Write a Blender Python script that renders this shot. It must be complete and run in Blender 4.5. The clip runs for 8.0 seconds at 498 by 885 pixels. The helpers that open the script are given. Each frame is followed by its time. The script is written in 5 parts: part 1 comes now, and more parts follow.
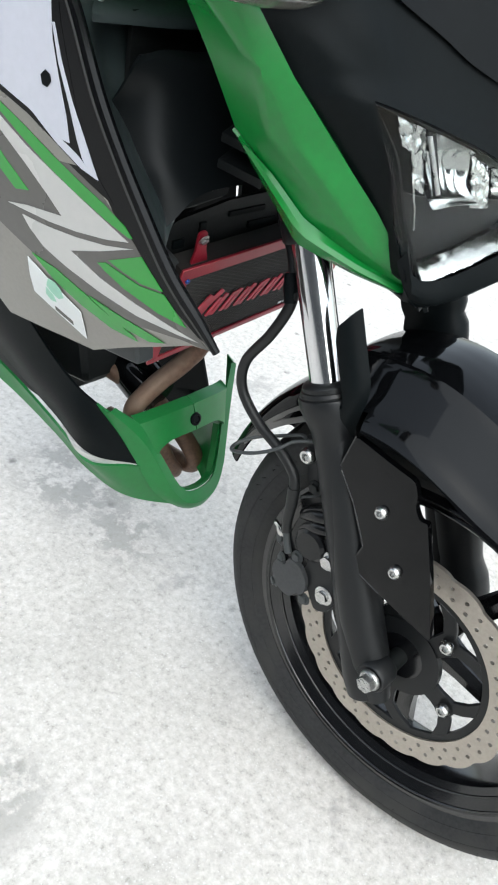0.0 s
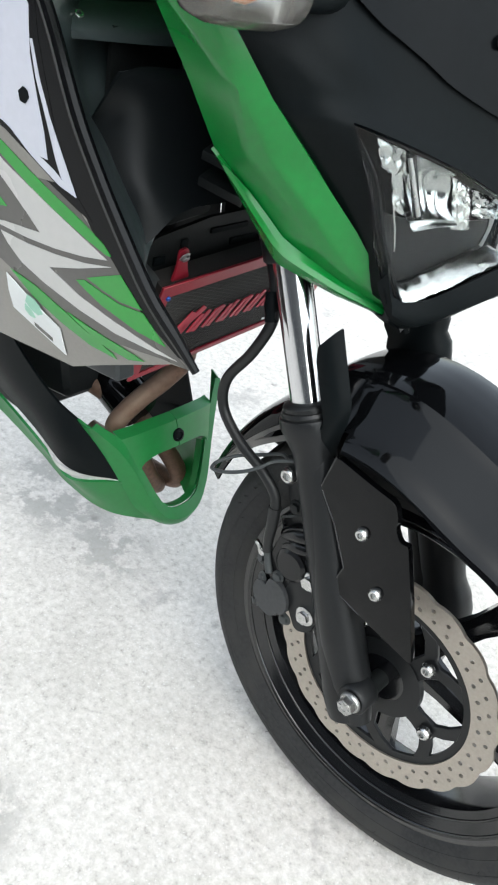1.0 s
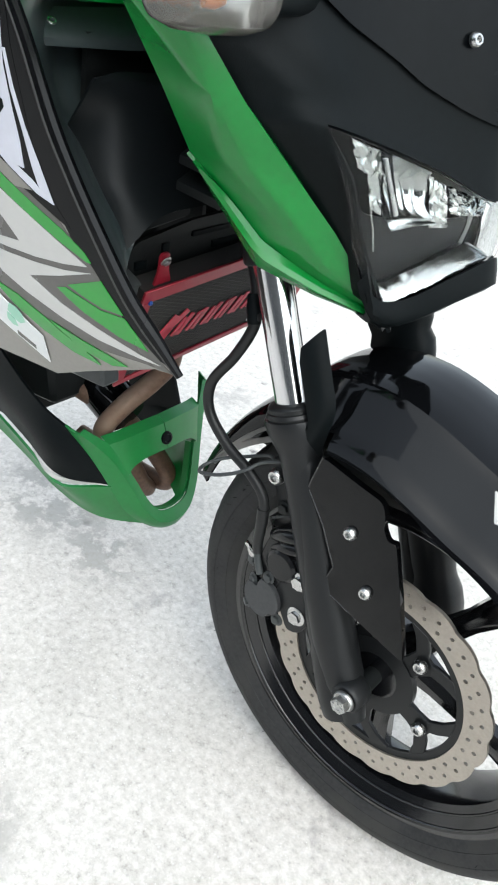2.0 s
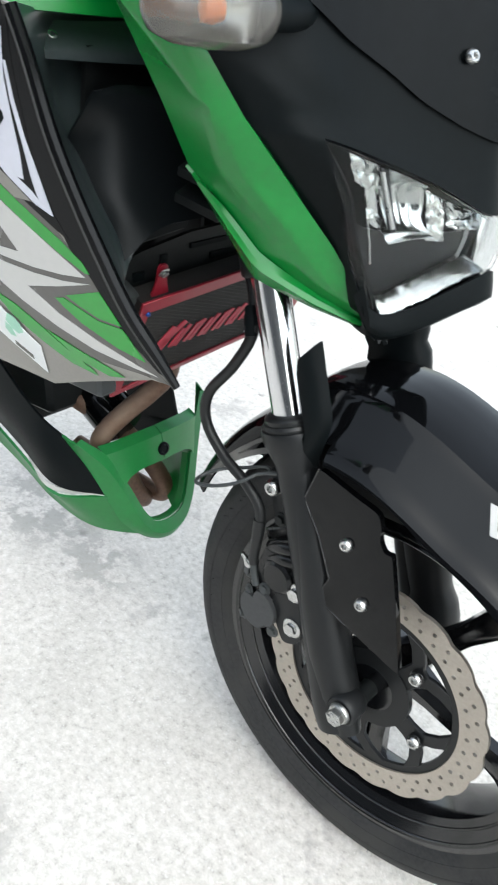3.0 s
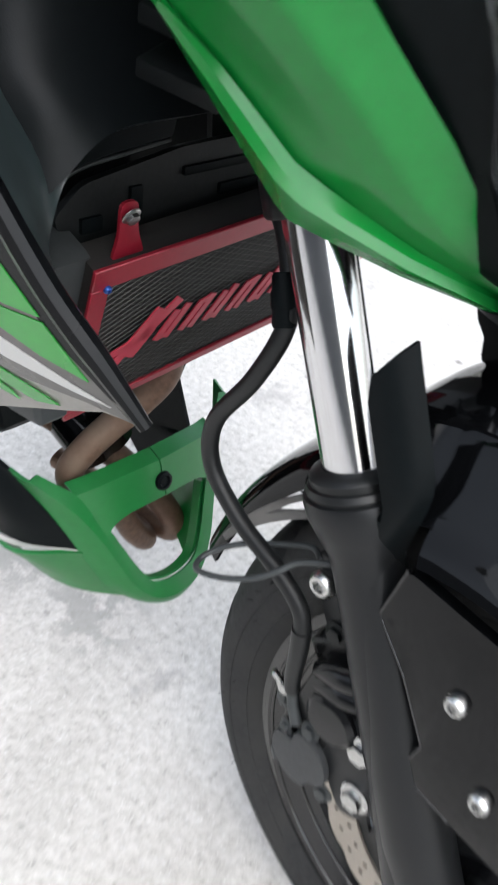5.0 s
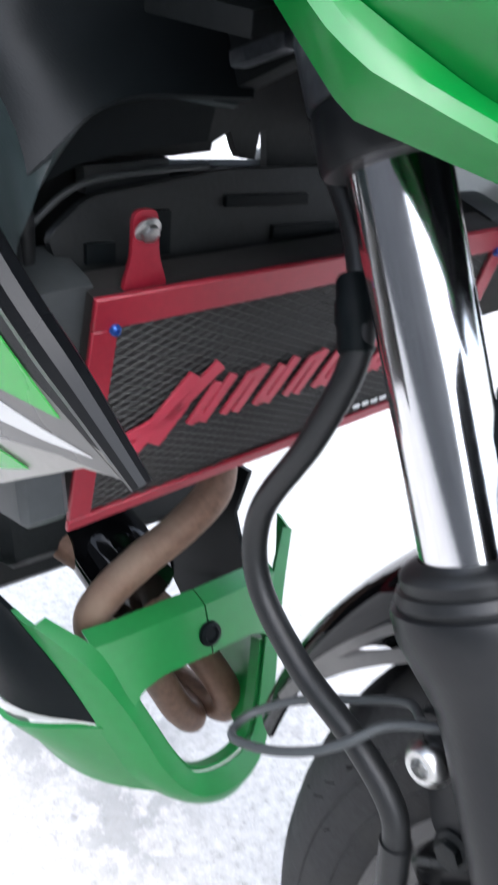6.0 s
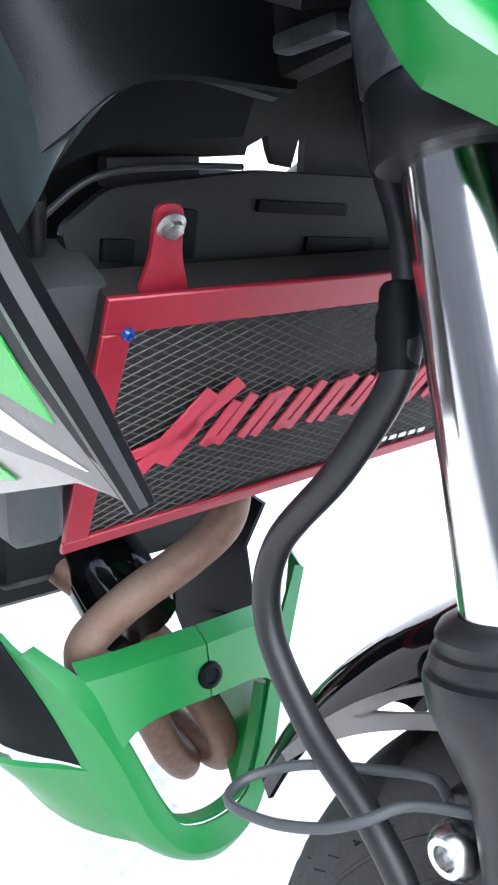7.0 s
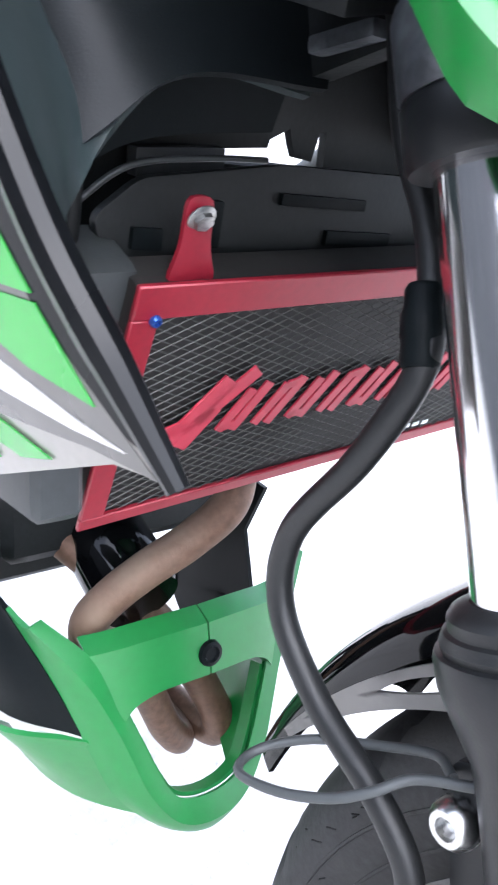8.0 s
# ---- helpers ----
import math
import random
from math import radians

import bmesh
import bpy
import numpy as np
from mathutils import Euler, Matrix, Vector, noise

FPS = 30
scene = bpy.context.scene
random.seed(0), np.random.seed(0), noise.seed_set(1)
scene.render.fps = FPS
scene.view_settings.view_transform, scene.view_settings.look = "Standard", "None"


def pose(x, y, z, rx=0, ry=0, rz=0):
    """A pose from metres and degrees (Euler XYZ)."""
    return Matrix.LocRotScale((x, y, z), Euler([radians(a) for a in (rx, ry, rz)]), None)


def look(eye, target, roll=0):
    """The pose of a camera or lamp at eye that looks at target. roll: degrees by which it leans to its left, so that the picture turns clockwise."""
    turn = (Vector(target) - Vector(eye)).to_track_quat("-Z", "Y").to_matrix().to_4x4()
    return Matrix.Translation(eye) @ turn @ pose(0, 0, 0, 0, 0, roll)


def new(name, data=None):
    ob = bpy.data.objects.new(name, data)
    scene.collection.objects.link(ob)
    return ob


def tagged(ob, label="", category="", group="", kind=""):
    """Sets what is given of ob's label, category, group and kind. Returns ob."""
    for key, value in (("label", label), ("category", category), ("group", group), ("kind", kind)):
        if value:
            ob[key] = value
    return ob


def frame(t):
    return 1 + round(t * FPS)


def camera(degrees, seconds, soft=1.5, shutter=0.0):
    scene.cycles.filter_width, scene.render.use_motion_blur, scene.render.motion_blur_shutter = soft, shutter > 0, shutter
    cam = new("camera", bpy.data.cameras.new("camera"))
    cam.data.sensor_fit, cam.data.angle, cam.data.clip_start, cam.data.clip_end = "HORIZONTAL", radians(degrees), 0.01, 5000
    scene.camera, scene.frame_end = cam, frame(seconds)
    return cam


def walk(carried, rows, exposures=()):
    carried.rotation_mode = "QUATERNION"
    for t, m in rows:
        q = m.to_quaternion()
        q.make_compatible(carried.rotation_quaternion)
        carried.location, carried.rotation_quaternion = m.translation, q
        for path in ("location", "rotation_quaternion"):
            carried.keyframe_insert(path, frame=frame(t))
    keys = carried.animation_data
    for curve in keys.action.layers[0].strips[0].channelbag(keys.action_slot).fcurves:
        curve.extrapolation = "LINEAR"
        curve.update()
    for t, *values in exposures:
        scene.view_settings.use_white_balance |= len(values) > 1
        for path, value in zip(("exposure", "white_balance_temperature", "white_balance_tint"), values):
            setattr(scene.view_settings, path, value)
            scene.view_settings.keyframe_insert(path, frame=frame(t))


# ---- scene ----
# camera and its walk
cam = camera(34.50, 8.0, soft=2.0, shutter=0.5)
PATH = [
    (0, look((0.2009, -0.7095, 1.0053), (-0.1853, -0.1853, 0.5404), 12.01)),
    (0.5, look((0.2018, -0.7004, 1.0077), (-0.1847, -0.1733, 0.5463), 12.64)),
    (1, look((0.1985, -0.6911, 1.0124), (-0.1853, -0.1589, 0.5547), 12.71)),
    (1.5, look((0.1989, -0.6851, 1.0194), (-0.1834, -0.1537, 0.5595), 11.66)),
    (2.8, look((0.2106, -0.6829, 1.0164), (-0.1670, -0.1438, 0.5617), 11.49)),
    (3, look((0.2046, -0.6840, 1.0192), (-0.1780, -0.1441, 0.5698), 11.74)),
    (3.5, look((0.1801, -0.6779, 1.0184), (-0.2184, -0.1611, 0.5556), 11.79)),
    (3.8, look((0.1911, -0.6524, 1.0222), (-0.1875, -0.1462, 0.5319), 9.09)),
    (4, look((0.1706, -0.6167, 1.0019), (-0.1707, -0.1357, 0.4613), 5.70)),
    (4.2, look((0.1380, -0.5650, 0.9920), (-0.2097, -0.1043, 0.4381), 4.44)),
    (5.3, look((-0.0229, -0.3644, 0.8092), (-0.4448, 0.1472, 0.3618), 11.09)),
    (5.5, look((-0.0319, -0.3363, 0.7738), (-0.4853, 0.1738, 0.3564), 9.79)),
    (6, look((-0.0433, -0.3212, 0.7399), (-0.5838, 0.1685, 0.4111), 4.79)),
    (6.5, look((-0.0696, -0.3090, 0.7423), (-0.6486, 0.1551, 0.4435), 7.70)),
    (7, look((-0.0701, -0.3003, 0.7205), (-0.6307, 0.1855, 0.4209), 7.88)),
    (7.5, look((-0.0643, -0.3013, 0.7258), (-0.6173, 0.1899, 0.4210), 8.39)),
    (8, look((-0.0703, -0.3186, 0.7248), (-0.6168, 0.1747, 0.4118), 10.35)),
]
walk(cam, PATH, exposures=[
    (0.0, 1.27, 6270, 5), (2.8, 1.37, 6270, 5), (4.2, 1.28, 6300, 9), (5.3, 1.4, 6250, 10), (5.9, 1.8, 6000, 12), (6.5, 2.3, 5800, 11), (8.0, 2.5, 5850, 14)])

# ---- overcast daylight ----
world = bpy.data.worlds.new("overcast_sky")
scene.world = world
world.use_nodes = True
wn = world.node_tree
sky = wn.nodes.new("ShaderNodeTexSky")
sky.sky_type = 'NISHITA'
sky.sun_disc = False
sky.sun_elevation = radians(52)
sky.sun_rotation = radians(119)
sky.air_density = 1.2
sky.dust_density = 2.5
sky.ozone_density = 1.0
veil = wn.nodes.new("ShaderNodeHueSaturation")      # thin cloud takes most of the blue out
veil.inputs["Saturation"].default_value = 0.38
wn.links.new(sky.outputs[0], veil.inputs["Color"])
wn.links.new(veil.outputs[0], wn.nodes["Background"].inputs[0])
wn.nodes["Background"].inputs[1].default_value = 0.15
sun_data = bpy.data.lights.new("sun", 'SUN')
sun_data.energy = 0.6
sun_data.angle = radians(95)
sun_data.color = (1.0, 0.985, 0.965)
sun = new("sun", sun_data)
# the veiled sun stands ahead of the machine, a little to its right
sun.matrix_world = look((1.5, -0.83, 2.2), (0, 0, 0))


# ---- materials ----
def node_material(name):
    m = bpy.data.materials.new(name)
    m.use_nodes = True
    return m, m.node_tree.nodes, m.node_tree.links, m.node_tree.nodes["Principled BSDF"]


def surface(name, colour, rough=0.5, metal=0.0, coat=0.0, vary=0.12, scale=40.0, bump=0.0, bump_scale=300.0,
            rough_vary=0.08, second=None, second_at=0.6, shine=0.5):
    """A painted, plastic or metal surface: two scales of tone, uneven gloss and fine relief."""
    m, n, l, b = node_material(name)
    co = n.new("ShaderNodeTexCoord")
    big = n.new("ShaderNodeTexNoise")
    big.inputs["Scale"].default_value = scale * 0.2
    big.inputs["Detail"].default_value = 6
    fine = n.new("ShaderNodeTexNoise")
    fine.inputs["Scale"].default_value = scale * 4
    fine.inputs["Detail"].default_value = 3
    for t in (big, fine):
        l.new(co.outputs["Object"], t.inputs["Vector"])
    add = n.new("ShaderNodeMath")
    add.operation = 'ADD'
    l.new(big.outputs["Fac"], add.inputs[0])
    l.new(fine.outputs["Fac"], add.inputs[1])
    ramp = n.new("ShaderNodeMapRange")
    ramp.inputs[1].default_value, ramp.inputs[2].default_value = 0.7, 1.3
    ramp.inputs[3].default_value, ramp.inputs[4].default_value = 1 - vary, 1 + vary
    l.new(add.outputs[0], ramp.inputs[0])
    mul = n.new("ShaderNodeVectorMath")
    mul.operation = 'SCALE'
    mul.inputs[0].default_value = colour
    l.new(ramp.outputs[0], mul.inputs["Scale"])
    out = mul.outputs[0]
    if second:
        step = n.new("ShaderNodeMapRange")
        step.inputs[1].default_value, step.inputs[2].default_value = second_at, second_at + 0.12
        l.new(big.outputs["Fac"], step.inputs[0])
        mix = n.new("ShaderNodeMix")
        mix.data_type = 'RGBA'
        mix.inputs[7].default_value = (*second, 1)
        l.new(step.outputs[0], mix.inputs[0])
        l.new(out, mix.inputs[6])
        out = mix.outputs[2]
    l.new(out, b.inputs["Base Color"])
    rr = n.new("ShaderNodeMapRange")
    rr.inputs[1].default_value, rr.inputs[2].default_value = 0.3, 0.7
    rr.inputs[3].default_value, rr.inputs[4].default_value = max(0.02, rough - rough_vary), min(1, rough + rough_vary)
    l.new(big.outputs["Fac"], rr.inputs[0])
    l.new(rr.outputs[0], b.inputs["Roughness"])
    b.inputs["Metallic"].default_value = metal
    b.inputs["Specular IOR Level"].default_value = shine
    b.inputs["Coat Weight"].default_value = coat
    b.inputs["Coat Roughness"].default_value = 0.06
    if bump:
        grain = n.new("ShaderNodeTexNoise")
        grain.inputs["Scale"].default_value = bump_scale
        grain.inputs["Detail"].default_value = 4
        l.new(co.outputs["Object"], grain.inputs["Vector"])
        bp = n.new("ShaderNodeBump")
        bp.inputs["Strength"].default_value = bump
        bp.inputs["Distance"].default_value = 0.001
        l.new(grain.outputs["Fac"], bp.inputs["Height"])
        l.new(bp.outputs[0], b.inputs["Normal"])
    return m


def clear_material(name, colour, rough):
    m, n, l, b = node_material(name)
    b.inputs["Base Color"].default_value = (*colour, 1)
    b.inputs["Transmission Weight"].default_value = 1.0
    b.inputs["Roughness"].default_value = rough
    b.inputs["IOR"].default_value = 1.45
    return m


def concrete_material():
    m, n, l, b = node_material("weathered_concrete")
    co = n.new("ShaderNodeTexCoord")

    def tex(kind, scale, detail=5.0, rough=0.6):
        t = n.new(kind)
        t.inputs["Scale"].default_value = scale
        if kind == "ShaderNodeTexNoise":
            t.inputs["Detail"].default_value = detail
            t.inputs["Roughness"].default_value = rough
        l.new(co.outputs["Object"], t.inputs["Vector"])
        return t

    def ramp(src, stops):
        r = n.new("ShaderNodeValToRGB")
        e = r.color_ramp.elements
        e[0].position, e[0].color = stops[0][0], (*stops[0][1], 1)
        e[1].position, e[1].color = stops[-1][0], (*stops[-1][1], 1)
        for p, c in stops[1:-1]:
            x = e.new(p)
            x.color = (*c, 1)
        l.new(src, r.inputs[0])
        return r.outputs[0]

    def mix(kind, fac, a, c):
        x = n.new("ShaderNodeMix")
        x.data_type, x.blend_type = 'RGBA', kind
        if isinstance(fac, float):
            x.inputs[0].default_value = fac
        else:
            l.new(fac, x.inputs[0])
        l.new(a, x.inputs[6])
        if isinstance(c, tuple):
            x.inputs[7].default_value = (*c, 1)
        else:
            l.new(c, x.inputs[7])
        return x.outputs[2]

    cloud = tex("ShaderNodeTexNoise", 3.2, 7)
    base = ramp(cloud.outputs["Fac"], [(0.3, (0.505, 0.485, 0.455)), (0.5, (0.61, 0.585, 0.55)), (0.7, (0.66, 0.635, 0.60))])
    mottle = tex("ShaderNodeTexNoise", 75, 8, 0.78)
    mot = ramp(mottle.outputs["Fac"], [(0.30, (0.50, 0.49, 0.47)), (0.44, (0.86, 0.855, 0.84)), (0.62, (1.10, 1.10, 1.10))])
    base = mix('MULTIPLY', 1.0, base, mot)
    chips = tex("ShaderNodeTexVoronoi", 130)
    chip = ramp(chips.outputs["Distance"], [(0.15, (1, 1, 1)), (0.30, (0, 0, 0))])
    shade = ramp(chips.outputs["Color"], [(0.0, (0.26, 0.245, 0.23)), (0.35, (0.58, 0.57, 0.55)), (1.0, (0.76, 0.75, 0.74))])
    half = n.new("ShaderNodeMath")
    half.operation = 'MULTIPLY'
    half.inputs[1].default_value = 0.5
    l.new(chip, half.inputs[0])
    base = mix('MIX', half.outputs[0], base, shade)
    flecks = tex("ShaderNodeTexVoronoi", 240)
    fleck = ramp(flecks.outputs["Distance"], [(0.12, (0.7, 0.7, 0.7)), (0.24, (0, 0, 0))])
    some = ramp(flecks.outputs["Color"], [(0.62, (0, 0, 0)), (0.72, (1, 1, 1))])
    base = mix('MIX', mix('MULTIPLY', 1.0, fleck, some), base, (0.80, 0.79, 0.77))
    # sparse dark pits of uneven shape
    warp = n.new("ShaderNodeMix")
    warp.data_type, warp.blend_type = 'RGBA', 'ADD'
    warp.inputs[0].default_value = 0.012
    l.new(co.outputs["Object"], warp.inputs[6])
    l.new(tex("ShaderNodeTexNoise", 120, 2).outputs["Color"], warp.inputs[7])
    pits = tex("ShaderNodeTexVoronoi", 12)
    l.new(warp.outputs[2], pits.inputs["Vector"])
    pit = ramp(pits.outputs["Distance"], [(0.05, (0.95, 0.95, 0.95)), (0.13, (0, 0, 0))])
    keep = ramp(pits.outputs["Color"], [(0.45, (0, 0, 0)), (0.6, (1, 1, 1))])
    pit_m = n.new("ShaderNodeMath")
    pit_m.operation = 'MULTIPLY'
    l.new(pit, pit_m.inputs[0])
    l.new(keep, pit_m.inputs[1])
    pit = pit_m.outputs[0]
    base = mix('MIX', pit, base, (0.20, 0.185, 0.175))
    # oily stains
    stain = tex("ShaderNodeTexNoise", 5.5, 9, 0.66)
    st = ramp(stain.outputs["Fac"], [(0.585, (0, 0, 0)), (0.64, (0.45, 0.45, 0.45)), (0.72, (0.6, 0.6, 0.6))])
    base = mix('MIX', st, base, (0.30, 0.285, 0.275))
    # worn grey patches beside the machine
    flake = tex("ShaderNodeTexNoise", 13, 10, 0.7)
    fl = ramp(flake.outputs["Fac"], [(0.47, (0, 0, 0)), (0.53, (1, 1, 1))])
    for spot, size in (((-0.74, 0.07, 0), 0.17), ((-0.56, 0.03, 0), 0.09), ((-0.70, -0.30, 0), 0.16), ((-0.30, -0.42, 0), 0.10)):
        far = n.new("ShaderNodeVectorMath")
        far.operation = 'DISTANCE'
        l.new(co.outputs["Object"], far.inputs[0])
        far.inputs[1].default_value = spot
        near = n.new("ShaderNodeMapRange")
        near.inputs[1].default_value, near.inputs[2].default_value = size * 0.5, size
        near.inputs[3].default_value, near.inputs[4].default_value = 0.75, 0.0
        l.new(far.outputs["Value"], near.inputs[0])
        both = n.new("ShaderNodeMath")
        both.operation = 'MULTIPLY'
        l.new(fl, both.inputs[0])
        l.new(near.outputs[0], both.inputs[1])
        base = mix('MIX', both.outputs[0], base, (0.34, 0.33, 0.305))
    l.new(base, b.inputs["Base Color"])
    b.inputs["Roughness"].default_value = 0.88
    stones = tex("ShaderNodeTexVoronoi", 55)
    l.new(warp.outputs[2], stones.inputs["Vector"])
    grit = n.new("ShaderNodeMath")
    grit.operation = 'MULTIPLY_ADD'
    grit.inputs[1].default_value = -0.9
    l.new(stones.outputs["Distance"], grit.inputs[0])
    l.new(mottle.outputs["Fac"], grit.inputs[2])
    hi = n.new("ShaderNodeMath")
    hi.operation = 'SUBTRACT'
    l.new(grit.outputs[0], hi.inputs[0])
    l.new(pit, hi.inputs[1])
    bp = n.new("ShaderNodeBump")
    bp.inputs["Strength"].default_value = 0.32
    bp.inputs["Distance"].default_value = 0.003
    l.new(hi.outputs[0], bp.inputs["Height"])
    l.new(bp.outputs[0], b.inputs["Normal"])
    return m


M_CONCRETE = concrete_material()
M_NUT = surface("dull_steel", (0.48, 0.48, 0.47), 0.36, 1.0, 0.0, 0.3, 150, 0.2, 500)
M_BODY = surface("black_caliper_paint", (0.006, 0.0063, 0.0068), 0.25, 0.0, 0.0, 0.2, 60, 0.1, 400, shine=0.35)
M_CALIPER = surface("dusty_grey_caliper", (0.040, 0.042, 0.044), 0.5, 0.1, 0.0, 0.2, 60, 0.2, 300, shine=0.4)
M_GREEN = surface("green_paint", (0.005, 0.165, 0.024), 0.24, 0.0, 0.0, 0.05, 30, 0.03, 500, rough_vary=0.03, shine=0.5)
M_GREEN_DULL = surface("green_plastic", (0.0075, 0.142, 0.028), 0.40, 0.0, 0.0, 0.08, 30, 0.06, 700)
M_GLOSS = surface("gloss_black_paint", (0.0022, 0.0024, 0.0028), 0.06, 0.0, 0.0, 0.2, 25, 0.0, rough_vary=0.03, shine=0.24)
M_SATINBLACK = surface("black_vinyl", (0.0030, 0.0033, 0.0038), 0.24, 0.0, 0.0, 0.2, 30, 0.0, rough_vary=0.05, shine=0.2)
M_RIM = surface("satin_black_rim", (0.004, 0.0042, 0.005), 0.13, 0.0, 0.0, 0.2, 40, 0.05, 600, shine=0.7)
M_MATTE = surface("matte_black_plastic", (0.0036, 0.0051, 0.0057), 0.42, 0.0, 0.0, 0.15, 40, 0.12, 900, shine=0.08)
# matte black again, its colour lifted for glare and light missing in the duct
M_INNER = surface("lifted_black_plastic", (0.024, 0.034, 0.035), 0.36, 0.0, 0.0, 0.15, 40, 0.12, 900, shine=0.6)
M_SCOOP = surface("scoop_black_plastic", (0.0048, 0.0063, 0.0070), 0.36, 0.0, 0.0, 0.15, 40, 0.10, 900, shine=0.16)
M_LEAF = surface("pale_green_print", (0.30, 0.55, 0.42), 0.4, 0.0, 0.0, 0.05, 30)
M_SLIDER = surface("satin_black_alloy", (0.0090, 0.0098, 0.0106), 0.40, 0.0, 0.0, 0.12, 60, 0.08, 800, shine=0.28)
M_DARK = surface("dusty_dark_metal", (0.0062, 0.0076, 0.0078), 0.5, 0.1, 0.0, 0.3, 60, 0.2, 300, shine=0.3)
M_GREYPLASTIC = surface("grey_plastic", (0.032, 0.036, 0.037), 0.5, 0.0, 0.0, 0.12, 40, 0.1, 700)
M_STAY = surface("dusty_grey_plastic", (0.115, 0.112, 0.106), 0.7, 0.0, 0.0, 0.2, 40, 0.15, 500, second=(0.165, 0.16, 0.15), second_at=0.5)
M_RUBBER = surface("tyre_rubber", (0.027, 0.0274, 0.028), 0.7, 0.0, 0.0, 0.3, 50, 0.25, 400, second=(0.038, 0.0375, 0.036), second_at=0.5, shine=0.25)
M_HOSE = surface("hose_rubber", (0.0085, 0.0092, 0.0096), 0.45, 0.0, 0.0, 0.15, 80, 0.12, 900, shine=0.35)
M_CHROME = surface("chrome", (0.66, 0.66, 0.665), 0.12, 1.0, 0.0, 0.02, 30, 0.0, rough_vary=0.02)
M_STEEL = surface("zinc_plated_steel", (0.55, 0.55, 0.54), 0.28, 1.0, 0.0, 0.15, 120, 0.1, 500)
M_DISC = surface("ground_disc_steel", (0.42, 0.38, 0.33), 0.42, 0.7, 0.0, 0.08, 60, 0.15, 600)
M_RED = surface("red_anodised_frame", (0.21, 0.0065, 0.018), 0.42, 0.15, 0.0, 0.1, 60, 0.06, 700)
M_PINK = surface("red_lettering_paint", (0.33, 0.016, 0.038), 0.5, 0.0, 0.0, 0.08, 60)
M_CORE = surface("radiator_core", (0.010, 0.009, 0.008), 0.7, 0.0, 0.0, 0.3, 90)
M_WIRE = surface("mesh_wire", (0.046, 0.0445, 0.041), 0.5, 0.4, 0.0, 0.2, 90)
M_PIPE = surface("rusty_exhaust_steel", (0.13, 0.075, 0.05), 0.55, 0.35, 0.0, 0.3, 45, 0.35, 260, second=(0.20, 0.14, 0.10), second_at=0.55)
M_SILVER = surface("silver_grey_paint", (0.21, 0.20, 0.18), 0.32, 0.3, 0.6, 0.06, 60)
M_WHITE = surface("white_vinyl", (0.46, 0.455, 0.44), 0.22, 0.0, 0.5, 0.03, 30)
M_STICKER = surface("sticker_white", (0.66, 0.68, 0.68), 0.35, 0.0, 0.0, 0.03, 30)
M_PALE = surface("pale_lilac_gloss", (0.52, 0.53, 0.60), 0.14, 0.0, 0.8, 0.03, 30)
M_DECALGREEN = surface("green_vinyl", (0.020, 0.25, 0.028), 0.24, 0.0, 0.4, 0.05, 30)
M_DECALGREY = surface("dark_grey_vinyl", (0.07, 0.066, 0.06), 0.24, 0.0, 0.5, 0.08, 30)
M_REFLECTOR = surface("lamp_reflector", (0.42, 0.43, 0.42), 0.16, 1.0, 0.0, 0.05, 50, 0.35, 160)
M_BULB = surface("amber_bulb", (0.75, 0.20, 0.04), 0.2, 0.0, 0.0, 0.05, 50)
M_GLASS = clear_material("clear_lens", (0.95, 0.97, 0.97), 0.02)
M_GLASS.node_tree.nodes["Principled BSDF"].inputs["IOR"].default_value = 1.22
M_FROST = clear_material("frosted_lens", (0.60, 0.57, 0.52), 0.10)
M_FROST.node_tree.nodes["Principled BSDF"].inputs["Transmission Weight"].default_value = 0.88
M_CAST = surface("worn_cast_alloy", (0.050, 0.055, 0.062), 0.34, 0.4, 0.0, 0.3, 70, 0.4, 220, second=(0.26, 0.28, 0.30), second_at=0.52)
M_LAMPGREY = surface("lamp_inner_grey", (0.016, 0.0175, 0.018), 0.35, 0.0, 0.0, 0.1, 40, shine=0.3)
M_BLUE = surface("blue_screw", (0.03, 0.09, 0.35), 0.35, 0.6, 0.0, 0.1, 50)
M_PLASTER = surface("dark_render", (0.10, 0.102, 0.105), 0.9, 0.0, 0.0, 0.25, 6, 0.4, 60, shine=0.2)
M_SCREEN = surface("smoked_windscreen", (0.0030, 0.0038, 0.0044), 0.22, 0.0, 0.0, 0.25, 25, 0.0, rough_vary=0.1, shine=0.10)


# ---- building helpers ----
def V(*a):
    return Vector(a)


def part(name, bm, material, parent, label="", smooth=35.0, m=None):
    """Links a bmesh as one mesh object under a thing or a part."""
    bmesh.ops.recalc_face_normals(bm, faces=bm.faces)
    me = bpy.data.meshes.new(name)
    for f in bm.faces:
        f.smooth = smooth > 0
    if smooth > 0:
        for e in bm.edges:
            if len(e.link_faces) == 2 and e.calc_face_angle(0) > radians(smooth):
                e.smooth = False
    bm.to_mesh(me)
    bm.free()
    me.materials.append(material)
    ob = new(name, me)
    ob.parent = parent
    if m is not None:
        ob.matrix_basis = m
    if label:
        tagged(ob, label)
    return ob


def again(ob, m, parent=None):
    """One more part on the same mesh, at another pose."""
    o = ob.copy()
    scene.collection.objects.link(o)
    o.parent = parent or ob.parent
    o.matrix_basis = m
    return o


